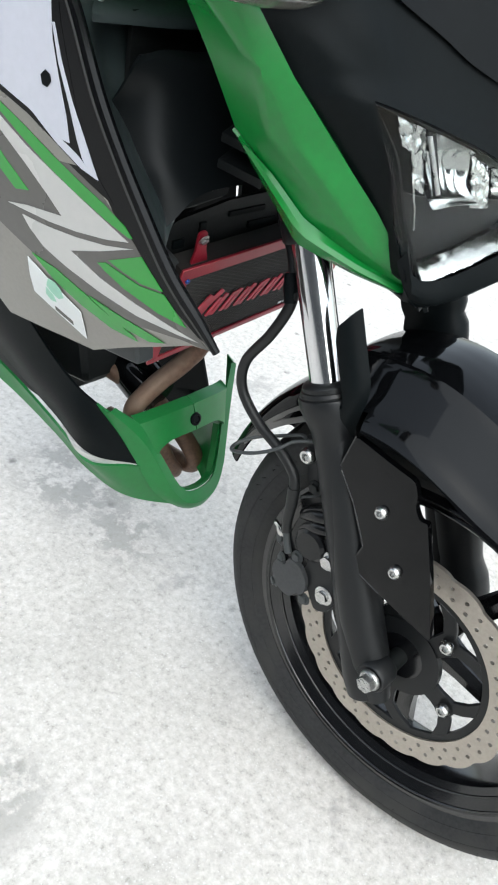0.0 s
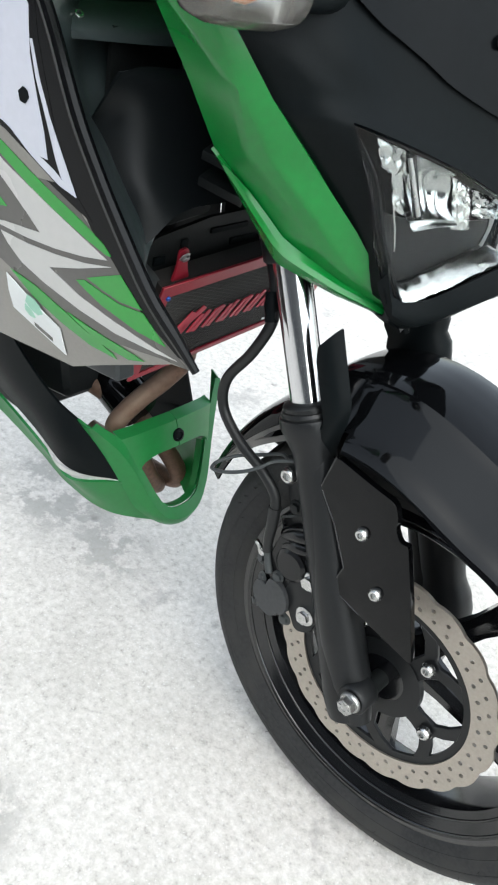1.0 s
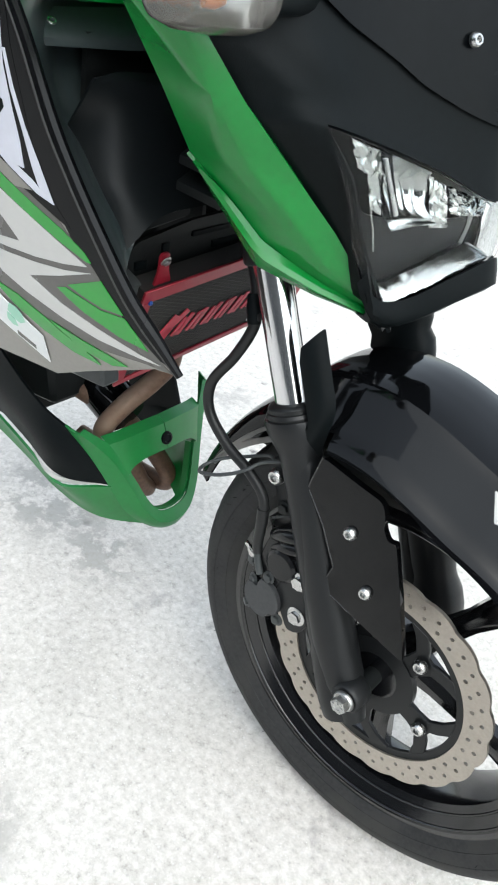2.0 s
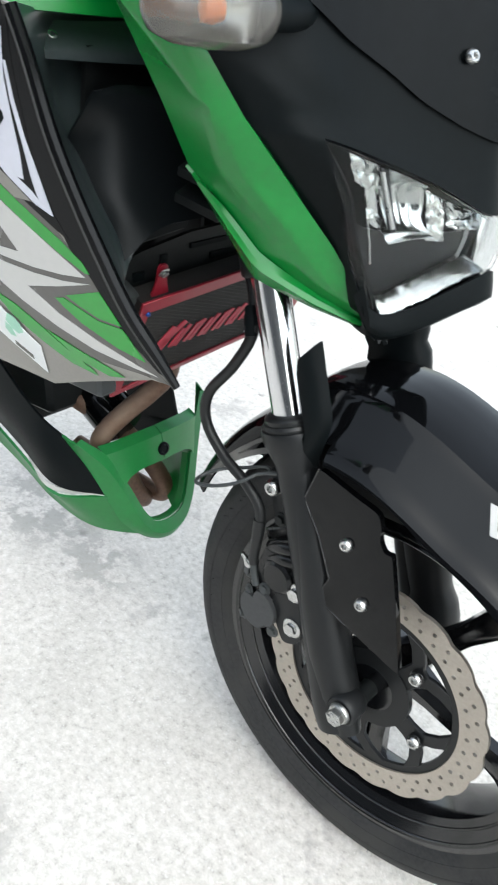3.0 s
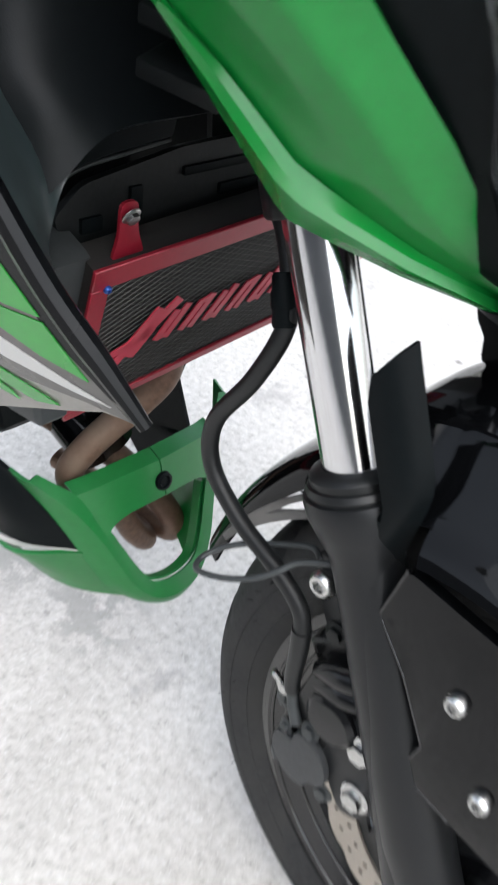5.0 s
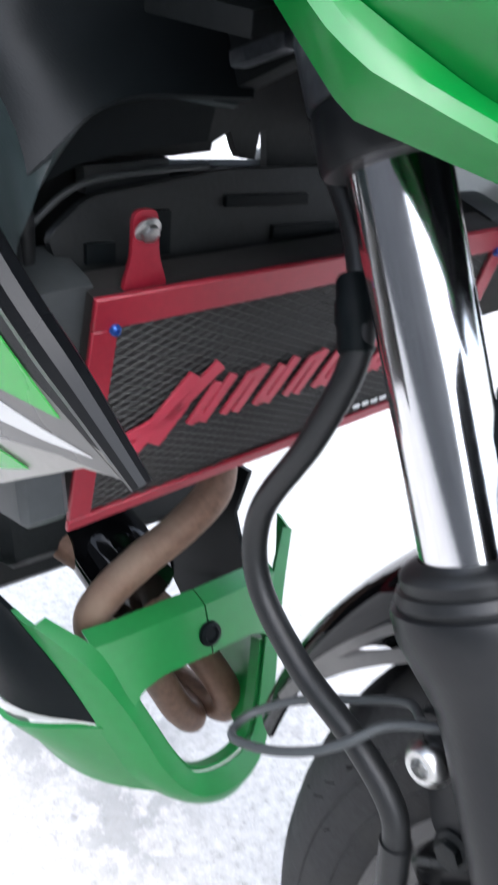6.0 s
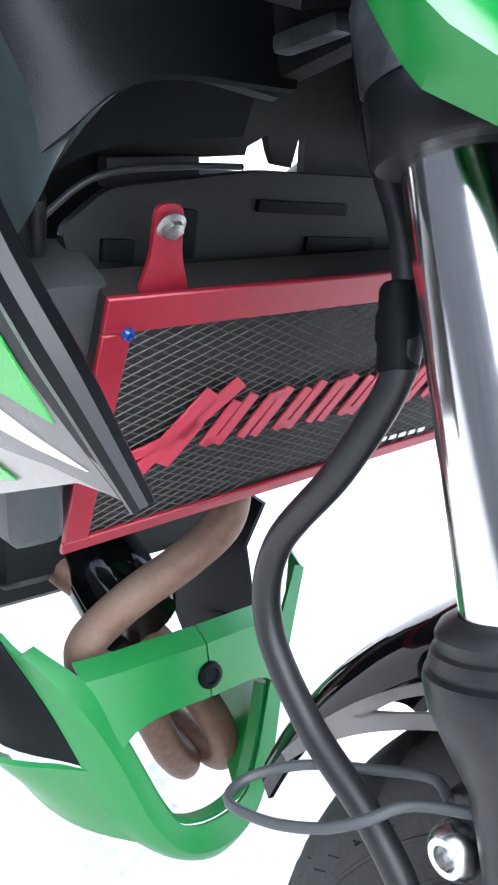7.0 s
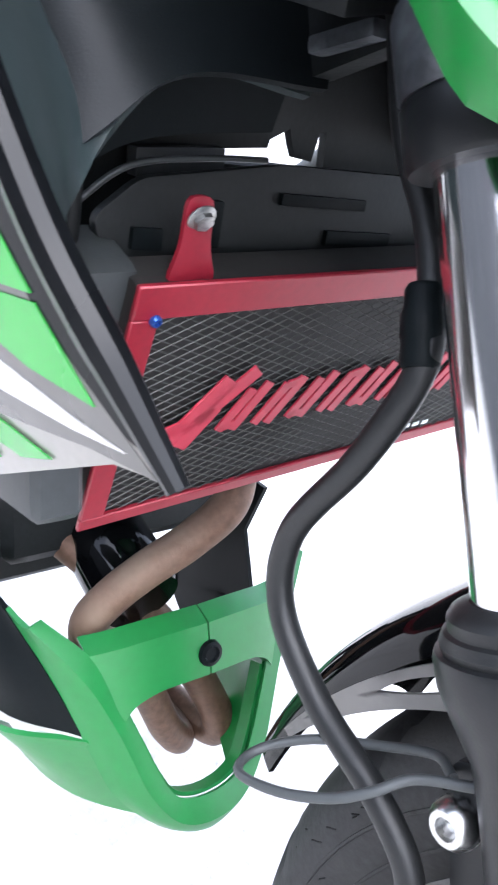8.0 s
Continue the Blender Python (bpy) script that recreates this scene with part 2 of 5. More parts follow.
def spline(pts, n):
    """n + 1 points on a smooth curve through pts, evenly spaced by length."""
    p = [Vector(q) for q in pts]
    if len(p) == 2:
        return [p[0].lerp(p[1], i / n) for i in range(n + 1)]
    e = [p[0] * 2 - p[1]] + p + [p[-1] * 2 - p[-2]]
    fine = []
    for i in range(1, len(e) - 2):
        a, b, c, d = e[i - 1:i + 3]
        for k in range(12):
            t = k / 12
            fine.append(0.5 * (2 * b + (c - a) * t + (2 * a - 5 * b + 4 * c - d) * t * t + (3 * b - a - 3 * c + d) * t ** 3))
    fine.append(p[-1])
    return even(fine, n)


def even(fine, n):
    """n + 1 points at even steps along a polyline."""
    fine = [Vector(q) for q in fine]
    acc = [0.0]
    for a, b in zip(fine, fine[1:]):
        acc.append(acc[-1] + (b - a).length)
    out, j = [], 0
    for i in range(n + 1):
        s = acc[-1] * i / n
        while j < len(acc) - 2 and acc[j + 1] < s:
            j += 1
        d = acc[j + 1] - acc[j]
        out.append(fine[j].lerp(fine[j + 1], (s - acc[j]) / d if d else 0))
    return out


def sheet(grid, thick, bm=None, side=1.0):
    """A curved panel of real thickness from a grid of points; side: which way the thickness grows."""
    bm = bm or bmesh.new()
    nu, nv = len(grid), len(grid[0])
    nor = [[None] * nv for _ in range(nu)]
    for i in range(nu):
        for j in range(nv):
            a = grid[min(i + 1, nu - 1)][j] - grid[max(i - 1, 0)][j]
            b = grid[i][min(j + 1, nv - 1)] - grid[i][max(j - 1, 0)]
            c = a.cross(b)
            nor[i][j] = c.normalized() if c.length > 1e-12 else V(0, 0, 0)
    top = [[bm.verts.new(grid[i][j]) for j in range(nv)] for i in range(nu)]
    bot = [[bm.verts.new(grid[i][j] - nor[i][j] * thick * side) for j in range(nv)] for i in range(nu)]
    for i in range(nu - 1):
        for j in range(nv - 1):
            bm.faces.new((top[i][j], top[i + 1][j], top[i + 1][j + 1], top[i][j + 1]))
            bm.faces.new((bot[i][j], bot[i][j + 1], bot[i + 1][j + 1], bot[i + 1][j]))
    for i in range(nu - 1):
        bm.faces.new((top[i][0], bot[i][0], bot[i + 1][0], top[i + 1][0]))
        bm.faces.new((top[i][-1], top[i + 1][-1], bot[i + 1][-1], bot[i][-1]))
    for j in range(nv - 1):
        bm.faces.new((top[0][j], top[0][j + 1], bot[0][j + 1], bot[0][j]))
        bm.faces.new((top[-1][j], bot[-1][j], bot[-1][j + 1], top[-1][j + 1]))
    bmesh.ops.remove_doubles(bm, verts=bm.verts, dist=1e-6)
    return bm


def stations(pts, per):
    """Straight steps, the same number in every gap, so that creases stay on one line of the grid."""
    p = [Vector(q) for q in pts]
    out = [p[0]]
    for a, b in zip(p, p[1:]):
        out += [a.lerp(b, k / per) for k in range(1, per + 1)]
    return out


def loft(rails, nu, nv, smooth_u=True, smooth_v=True):
    """A grid of points between rails, each a list of points."""
    if smooth_u:
        r = [spline(q, nu) for q in rails]
    elif len({len(q) for q in rails}) == 1:
        r = [stations(q, max(1, nu // (len(q) - 1))) for q in rails]
    else:
        r = [even(q, nu) for q in rails]
    cols = []
    for i in range(len(r[0])):
        q = [line[i] for line in r]
        cols.append(spline(q, nv) if smooth_v else stations(q, max(1, nv // (len(q) - 1))))
    return cols


def sweep(pts, radius, n=14, steps=None, bm=None, squash=1.0):
    """A round bar along a smooth curve; radius: one number or one a point."""
    bm = bm or bmesh.new()
    steps = steps or max(8, len(pts) * 6)
    c = spline(pts, steps)
    rad = radius if isinstance(radius, (list, tuple)) else [radius] * len(pts)
    t0 = (c[1] - c[0]).normalized()
    up = t0.orthogonal().normalized()
    rings = []
    for i, p in enumerate(c):
        t = (c[min(i + 1, steps)] - c[max(i - 1, 0)]).normalized()
        up = (up - t * up.dot(t)).normalized()
        side = t.cross(up)
        f = i / steps * (len(rad) - 1)
        k = min(int(f), len(rad) - 2) if len(rad) > 1 else 0
        r = rad[k] + (rad[k + 1] - rad[k]) * (f - k) if len(rad) > 1 else rad[0]
        rings.append([bm.verts.new(p + (up * math.cos(a) + side * math.sin(a) * squash) * r)
                      for a in (2 * math.pi * j / n for j in range(n))])
    for a, b in zip(rings, rings[1:]):
        for j in range(n):
            bm.faces.new((a[j], a[(j + 1) % n], b[(j + 1) % n], b[j]))
    bm.faces.new(rings[0])
    bm.faces.new(rings[-1])
    return bm


def frame_of(axis, origin):
    """A matrix whose z runs along axis."""
    z = Vector(axis).normalized()
    q = z.to_track_quat('Z', 'Y')
    return Matrix.Translation(origin) @ q.to_matrix().to_4x4()


def lathe(profile, m, n=48, bm=None, closed=False):
    """Turns (radius, height) pairs round the z of m."""
    bm = bm or bmesh.new()
    rings = []
    for r, h in profile:
        if r < 1e-6:
            rings.append([bm.verts.new(m @ V(0, 0, h))])
        else:
            rings.append([bm.verts.new(m @ V(r * math.cos(a), r * math.sin(a), h))
                          for a in (2 * math.pi * j / n for j in range(n))])
    pairs = list(zip(rings, rings[1:])) + ([(rings[-1], rings[0])] if closed else [])
    for a, b in pairs:
        for j in range(n):
            k = (j + 1) % n
            if len(a) == 1 and len(b) == 1:
                continue
            if len(a) == 1:
                bm.faces.new((a[0], b[k], b[j]))
            elif len(b) == 1:
                bm.faces.new((a[j], a[k], b[0]))
            else:
                bm.faces.new((a[j], a[k], b[k], b[j]))
    return bm


def prism(outline, m, depth, bevel=0.0, seg=2, bm=None):
    """An outline of (u, v) in the plane of m, made depth thick along its z, with rounded edges."""
    own = bmesh.new()
    a = [own.verts.new((u, v, 0)) for u, v in outline]
    b = [own.verts.new((u, v, depth)) for u, v in outline]
    k = len(a)
    own.faces.new(a)
    own.faces.new(b[::-1])
    for i in range(k):
        own.faces.new((a[i], b[i], b[(i + 1) % k], a[(i + 1) % k]))
    bmesh.ops.recalc_face_normals(own, faces=own.faces)
    if bevel:
        bmesh.ops.bevel(own, geom=list(own.edges), offset=bevel, segments=seg, profile=0.7, affect='EDGES', clamp_overlap=True)
    own.transform(m)
    if bm is None:
        return own
    return join(bm, own)


def join(bm, other):
    me = bpy.data.meshes.new("joined")
    other.to_mesh(me)
    other.free()
    bm.from_mesh(me)
    bpy.data.meshes.remove(me)
    return bm


def box(size, m, bevel=0.002, bm=None, seg=2):
    x, y, z = size
    return prism([(-x / 2, -y / 2), (x / 2, -y / 2), (x / 2, y / 2), (-x / 2, y / 2)], m @ Matrix.Translation((0, 0, -z / 2)), z, bevel, seg, bm)


def side_plane(y, towards=-1):
    """u is x, v is z, and depth grows to the right of the machine (-y) or to its left (+y)."""
    return Matrix(((1, 0, 0, 0), (0, 0, towards, y), (0, 1, 0, 0), (0, 0, 0, 1)))


def round_outline(pts, r=0.004, k=3):
    """Rounds the corners of a flat outline."""
    out, n = [], len(pts)
    for i in range(n):
        p, a, b = Vector(pts[i]), Vector(pts[i - 1]), Vector(pts[(i + 1) % n])
        da, db = (a - p), (b - p)
        q = min(r, da.length * 0.45, db.length * 0.45)
        s, e = p + da.normalized() * q, p + db.normalized() * q
        for j in range(k + 1):
            t = j / k
            out.append(tuple(s * (1 - t) ** 2 + p * 2 * t * (1 - t) + e * t * t))
    return out


def socket_bolt(r=0.007, h=0.006):
    """A domed screw with a sunk hexagon, standing on z = 0."""
    bm = lathe([(0, 0), (r, 0), (r, h * 0.35), (r * 0.92, h * 0.7), (r * 0.7, h), (r * 0.45, h)], Matrix(), 24)
    top = [v for v in bm.verts if abs(v.co.z - h) < 1e-6 and abs(v.co.xy.length - r * 0.45) < 1e-6]
    top.sort(key=lambda v: math.atan2(v.co.y, v.co.x))
    low = [bm.verts.new((v.co.x * 0.9, v.co.y * 0.9, h * 0.35)) for v in top]
    for i in range(len(top)):
        k = (i + 1) % len(top)
        bm.faces.new((top[i], top[k], low[k], low[i]))
    bm.faces.new(low)
    return bm


def hex_bolt(r=0.007, h=0.005, flange=1.45):
    """A hexagon head on a round flange, standing on z = 0."""
    bm = lathe([(0, 0), (r * flange, 0), (r * flange, h * 0.18), (r * 1.12, h * 0.4), (0, h * 0.4)], Matrix(), 24)
    hexa = [(r * math.cos(math.pi / 3 * i), r * math.sin(math.pi / 3 * i)) for i in range(6)]
    return prism(hexa, Matrix.Translation((0, 0, h * 0.3)), h * 0.9, r * 0.12, 2, bm)


MESHES = {}


def bolt(kind, place, axis, size, parent, material, name="bolt", label=""):
    """A bolt head; all heads of one kind and metal share a mesh."""
    key = (kind, material.name)
    m = frame_of(axis, place) @ Matrix.Scale(size, 4)
    if key not in MESHES:
        src = socket_bolt() if kind == "socket" else hex_bolt()
        ob = part(name, src, material, parent, label, 40, m)
        MESHES[key] = ob
        return ob
    o = new(name, MESHES[key].data)
    o.parent = parent
    o.matrix_basis = m
    if label:
        tagged(o, label)
    return o


# ---- the ground ----
bm = bmesh.new()
ring = [bm.verts.new((40 * math.cos(a), 40 * math.sin(a), 0)) for a in (2 * math.pi * i / 48 for i in range(48))]
bm.faces.new(ring)
far = [bm.verts.new((2500 * math.cos(a), 2500 * math.sin(a), 0)) for a in (2 * math.pi * i / 48 for i in range(48))]
for i in range(48):
    bm.faces.new((ring[i], ring[i - 1], far[i - 1], far[i]))
ground = part("ground", bm, M_CONCRETE, None, "", 0)
tagged(ground, "pale weathered concrete yard with dark pits and oil stains", "ground", kind="structure")

# unseen wall, added to darken the reflections in right-facing gloss
bm = box((9.0, 0.20, 2.8), Matrix.Translation((0.5, -3.8, 1.4)), 0.01)
wall = part("reflection_wall", bm, M_PLASTER, None, "", 30)
tagged(wall, "unseen plain grey wall added to darken reflections", "wall", kind="structure")

# ---- the motorcycle: x ahead, y to its left, front axle over the origin ----
bike = new("motorcycle")
tagged(bike, "green and black naked sport motorcycle parked on pale concrete", "motorcycle")

AXLE = V(0, 0, 0.293)
WHEEL = Matrix.Translation(AXLE) @ Matrix.Rotation(radians(90), 4, 'X')   # z of this frame runs to the right (-y)


def wheel_at(radius, angle, y):
    return AXLE + V(radius * math.cos(radians(angle)), y, radius * math.sin(radians(angle)))


SPOKE = 59.0     # degrees of the first spoke over level


def build_front_wheel():
    rim_profile = [(0.2155, -0.052), (0.2275, -0.0505), (0.2285, -0.0465), (0.221, -0.045), (0.213, -0.040), (0.196, -0.030),
                   (0.190, -0.014), (0.190, 0.014), (0.196, 0.030), (0.213, 0.040), (0.221, 0.045), (0.2285, 0.0465),
                   (0.2275, 0.0505), (0.2155, 0.052), (0.206, 0.046), (0.190, 0.034), (0.183, 0.016), (0.183, -0.016),
                   (0.190, -0.034), (0.206, -0.046)]
    rim = part("front_wheel", lathe(rim_profile, WHEEL, 128, closed=True), M_RIM, bike, "cast black alloy wheel rim", 30)

    bm = bmesh.new()
    for s in (-1, 1):
        for r, h in ((0.2120, 0.0515), (0.1985, 0.0420)):
            lathe([(r - 0.0016, s * (h - 0.002)), (r - 0.0011, s * h), (r, s * (h + 0.0006)), (r + 0.0011, s * h), (r + 0.0016, s * (h - 0.002))], WHEEL, 128, bm)
    part("rim_bead", bm, M_RIM, rim, "", 60)
    # tyre with sunk tread grooves
    prof = [(0.2165, -0.044), (0.222, -0.0505), (0.232, -0.056), (0.243, -0.0590), (0.252, -0.0604), (0.259, -0.0602)]
    for k in range(13):
        a = radians(78 - 13 * k)
        prof.append((0.2580 + 0.0370 * math.cos(a), -0.0595 * math.sin(a)))
    prof += [(r, -y) for r, y in prof[5::-1]]
    n = 288
    bm = lathe(prof, Matrix(), n)
    for v in bm.verts:
        r, h = v.co.xy.length, v.co.z
        if r > 0.266:
            ang = math.atan2(v.co.y, v.co.x) * 180 / math.pi % 24
            along = 4 + abs(h) * 260 + (12 if h > 0 else 0)
            d = min(abs(ang - along % 24), 24 - abs(ang - along % 24))
            if d < 1.0 and 0.010 < abs(h) < 0.053:
                v.co.xy *= (r - 0.0060) / r
    bm.transform(WHEEL)
    part("tyre", bm, M_RUBBER, rim, "worn black road tyre with grooves", 40)
    # raised ring on the sidewall
    bm = bmesh.new()
    for s in (-1, 1):
        for r, h in ((0.2370, 0.0572), (0.2550, 0.0604)):
            lathe([(r - 0.0014, s * (h - 0.0014)), (r - 0.0007, s * (h + 0.0007)), (r + 0.0007, s * (h + 0.0008)), (r + 0.0014, s * (h - 0.0014))], WHEEL, 128, bm)
    part("sidewall_rib", bm, M_RUBBER, rim, "", 40)

    rnd = random.Random(5)
    bm = bmesh.new()
    for k in range(70):
        a, r = rnd.uniform(0, 360), rnd.choice((0.262, 0.249, 0.271))
        y = -0.0595 if r > 0.265 else -0.0600
        p = wheel_at(r, a, y * (0.86 if r > 0.268 else 1))
        q = p + V(rnd.uniform(-0.002, 0.002), -0.0035, 0) + (p - AXLE).normalized() * 0.002
        sweep([p, q], 0.00045, 5, 2, bm)
    hairs = part("mould_hairs", bm, M_RUBBER, rim, "", 0)
    tagged(hairs, "short rubber mould hairs on the tyre", kind="stuff")
    hub = lathe([(0, -0.062), (0.024, -0.062), (0.030, -0.05), (0.034, -0.03), (0.030, 0), (0.036, 0.03), (0.040, 0.050), (0.030, 0.060), (0, 0.060)], WHEEL, 40)
    part("hub", hub, M_RIM, rim, "black wheel hub", 40)
    # five broad ribbed spokes
    bm = bmesh.new()
    grid = []
    for r, w, d, sh in ((0.026, 0.020, 0.022, 0.0), (0.06, 0.014, 0.018, 0.0), (0.12, 0.0125, 0.014, 0.0), (0.165, 0.017, 0.015, 0.0), (0.187, 0.026, 0.017, 0.0)):
        grid.append([bm.verts.new((r, y, z)) for y, z in
                     ((-d, -w * 0.35), (-d * 0.55, -w), (d * 0.55, -w), (d, -w * 0.35), (d, w * 0.35), (d * 0.55, w), (-d * 0.55, w), (-d, w * 0.35))])
    for p, q in zip(grid, grid[1:]):
        for j in range(8):
            bm.faces.new((p[j], p[(j + 1) % 8], q[(j + 1) % 8], q[j]))
    bm.faces.new(grid[0])
    bm.faces.new(grid[-1])
    spoke = None
    for k in range(5):
        m = Matrix.Translation(AXLE) @ Matrix.Rotation(-radians(72 * k + SPOKE), 4, 'Y')
        spoke = part("spoke", bm, M_RIM, rim, "", 30, m) if spoke is None else again(spoke, m) and spoke

    # petal brake disc, every cell with its own drilled hole
    y0, th = 0.0555, 0.0045
    cells, rows = 40, ((0.1135, 0.1285, 0.1232), (0.1285, 0.1450, 0.1345))
    bm = bmesh.new()

    def outer(r, a):
        if r > 0.144:
            r += 0.0058 * math.sqrt(abs(math.cos(a * 10))) - 0.0036
        return r

    for row, (r0, r1, rh) in enumerate(rows):
        for c in range(cells):
            a0, a1 = (2 * math.pi * (c + (0.36 * row) + q) / cells for q in (0, 1))
            am, rm = (a0 + a1) / 2, (r0 + r1) / 2
            aq, ar = (a0 + am) / 2, (am + a1) / 2
            ring = [(r0, a0), (r0, am), (r0, a1), (rm, a1), (r1, a1), (r1, ar), (r1, am), (r1, aq), (r1, a0), (rm, a0)]
            hole = []
            for r, a in ring:
                d = V((r - rh), (a - am) * rh).normalized() * 0.0027
                hole.append((rh + d.x, am + d.y / rh))
            faces = {}
            for z in (y0, y0 + th):
                o = [bm.verts.new(WHEEL @ V(outer(r, a) * math.cos(a), outer(r, a) * math.sin(a), z)) for r, a in ring]
                h = [bm.verts.new(WHEEL @ V(r * math.cos(a), r * math.sin(a), z)) for r, a in hole]
                for i in range(10):
                    bm.faces.new((o[i], o[(i + 1) % 10], h[(i + 1) % 10], h[i]))
                faces[z] = (o, h)
            (o0, h0), (o1, h1) = faces[y0], faces[y0 + th]
            for i in range(10):
                bm.faces.new((h0[i], h0[(i + 1) % 10], h1[(i + 1) % 10], h1[i]))
            edges = ((0, 1), (1, 2)) if row == 0 else ((4, 5), (5, 6), (6, 7), (7, 8))
            for i, k in edges:
                bm.faces.new((o0[i], o0[k], o1[k], o1[i]))
    bmesh.ops.remove_doubles(bm, verts=bm.verts, dist=1e-5)
    disc = part("brake_disc", bm, M_DISC, rim, "drilled wave-edged steel brake disc", 30)
    # black carrier: two rings, five arms
    bm = lathe([(0.104, 0.0535), (0.1165, 0.0535), (0.1165, 0.0575), (0.104, 0.0575)], WHEEL, 96, closed=True)
    part("carrier_ring", bm, M_SLIDER, rim, "black disc carrier ring", 40)
    bm = lathe([(0.030, 0.052), (0.052, 0.052), (0.052, 0.060), (0.030, 0.060)], WHEEL, 64, closed=True)
    part("hub_ring", bm, M_SLIDER, rim, "", 40)
    outline = []
    for s in (1, -1):
        side = [(0.047, 0.30), (0.062, 0.21), (0.078, 0.20), (0.092, 0.34), (0.106, 0.50)]
        back = [(0.106, 0.26), (0.094, 0.12), (0.087, 0.05)]
        q = [(r, s * t) for r, t in side + back]
        outline += q if s > 0 else q[::-1]
    arm = prism([(r * math.cos(t), r * math.sin(t)) for r, t in outline], Matrix.Translation((0, 0, 0.0525)), 0.0055, 0.0008, 1)
    arm_ob = None
    for k in range(5):
        m = WHEEL @ Matrix.Rotation(radians(53 + 72 * k), 4, 'Z')
        if arm_ob is None:
            arm_ob = part("carrier_arm", arm, M_SLIDER, rim, "", 40, m)
        else:
            again(arm_ob, m)
    for k in range(5):
        p = wheel_at(0.0755, 53 + 72 * k, -0.0605)
        bolt("socket", p, (0, -1, 0), 1.25, rim, M_STEEL, "disc_bolt")
    bm = lathe([(0, -0.115), (0.011, -0.115), (0.011, 0.105), (0, 0.105)], WHEEL, 24)
    part("axle", bm, M_DARK, rim)
    return rim


front_wheel = build_front_wheel()

RAKE = radians(25)
FORK_UP = V(-math.sin(RAKE), 0, math.cos(RAKE))
FORK_AHEAD = V(math.cos(RAKE), 0, math.sin(RAKE))
FORK_BASE = V(-0.0296, 0, 0.2768)


def fork_point(s, ahead=0.0, y=0.0):
    """A place s up the fork from the axle, ahead of its axis, at y."""
    return FORK_BASE + FORK_UP * s + FORK_AHEAD * ahead + V(0, y, 0)


def build_fork_leg(side):
    y = 0.0884 * side
    m = frame_of(FORK_UP, fork_point(0, 0.014 if side > 0 else 0.0, y))
    slider = lathe([(0, -0.046), (0.016, -0.046), (0.022, -0.041), (0.0245, -0.02), (0.0245, 0.02), (0.0235, 0.06), (0.0225, 0.12), (0.0225, 0.27),
                    (0.0235, 0.288), (0.0285, 0.303), (0.0325, 0.316), (0.0330, 0.3255), (0.0322, 0.328), (0.0300, 0.3285), (0.0300, 0.331)], m, 56)
    leg = part("fork_leg", slider, M_SLIDER, bike, "satin black fork slider", 30)
    seal = lathe([(0.0300, 0.3285), (0.0305, 0.331), (0.0290, 0.3345), (0.0272, 0.3352), (0.0272, 0.3395), (0.0255, 0.342), (0.0225, 0.3435), (0.0190, 0.3445)], m, 56)
    part("dust_seal", seal, M_HOSE, leg, "black rubber dust seal", 30)
    tube = lathe([(0.01875, 0.30), (0.01875, 0.62), (0, 0.62)], m, 56)
    part("fork_tube", tube, M_CHROME, leg, "polished chrome fork tube", 30)
    if side < 0:
        boss = sweep([fork_point(0.285, 0.003, y), fork_point(0.19, 0.006, y), fork_point(0.12, 0.006, y), fork_point(0.05, 0.008, y), fork_point(0.0, 0.013, y), fork_point(-0.030, 0.016, y), fork_point(-0.044, 0.017, y)],
                     [0.0205, 0.0218, 0.0230, 0.0250, 0.0262, 0.0245, 0.0150], 36, 30)
        part("foot_boss", boss, M_SLIDER, leg, "", 50)
    if side > 0:
        m2 = frame_of(FORK_UP, fork_point(0, 0.034, y))
        low = lathe([(0, -0.03), (0.020, -0.03), (0.0305, -0.010), (0.0335, 0.018), (0.0330, 0.038), (0.0285, 0.055), (0.0275, 0.064), (0.0285, 0.080), (0.0292, 0.16), (0.026, 0.24), (0, 0.25)], m2, 48)
        part("lower_casting", low, M_SLIDER, leg, "satin black lower fork casting", 40)
    # axle clamp at the foot
    bm = lathe([(0, 0), (0.0175, 0), (0.0190, 0.003), (0.0190, 0.026), (0.0165, 0.029), (0, 0.029)], frame_of((0, side, 0), V(-0.004, y - side * 0.004, 0.290)), 36)
    part("axle_clamp", bm, M_SLIDER, leg, "", 40)
    if side < 0:
        n = hex_bolt(0.0104, 0.011, 1.25)
        part("axle_nut", n, M_NUT, leg, "castellated steel axle nut", 40, frame_of((0, -1, 0), V(-0.002, -0.1165, 0.2935)))
        for k in range(6):
            a = k * math.pi / 3
            bm = box((0.0046, 0.0044, 0.004), Matrix.Translation((0.0058 * math.cos(a), 0.0058 * math.sin(a), 0.0125)) @ Matrix.Rotation(a, 4, 'Z'), 0.0008)
            part("nut_castle", bm, M_NUT, leg, "", 40, frame_of((0, -1, 0), V(-0.002, -0.1165, 0.2935)))
    return leg


fork_right = build_fork_leg(-1)
fork_left = build_fork_leg(1)

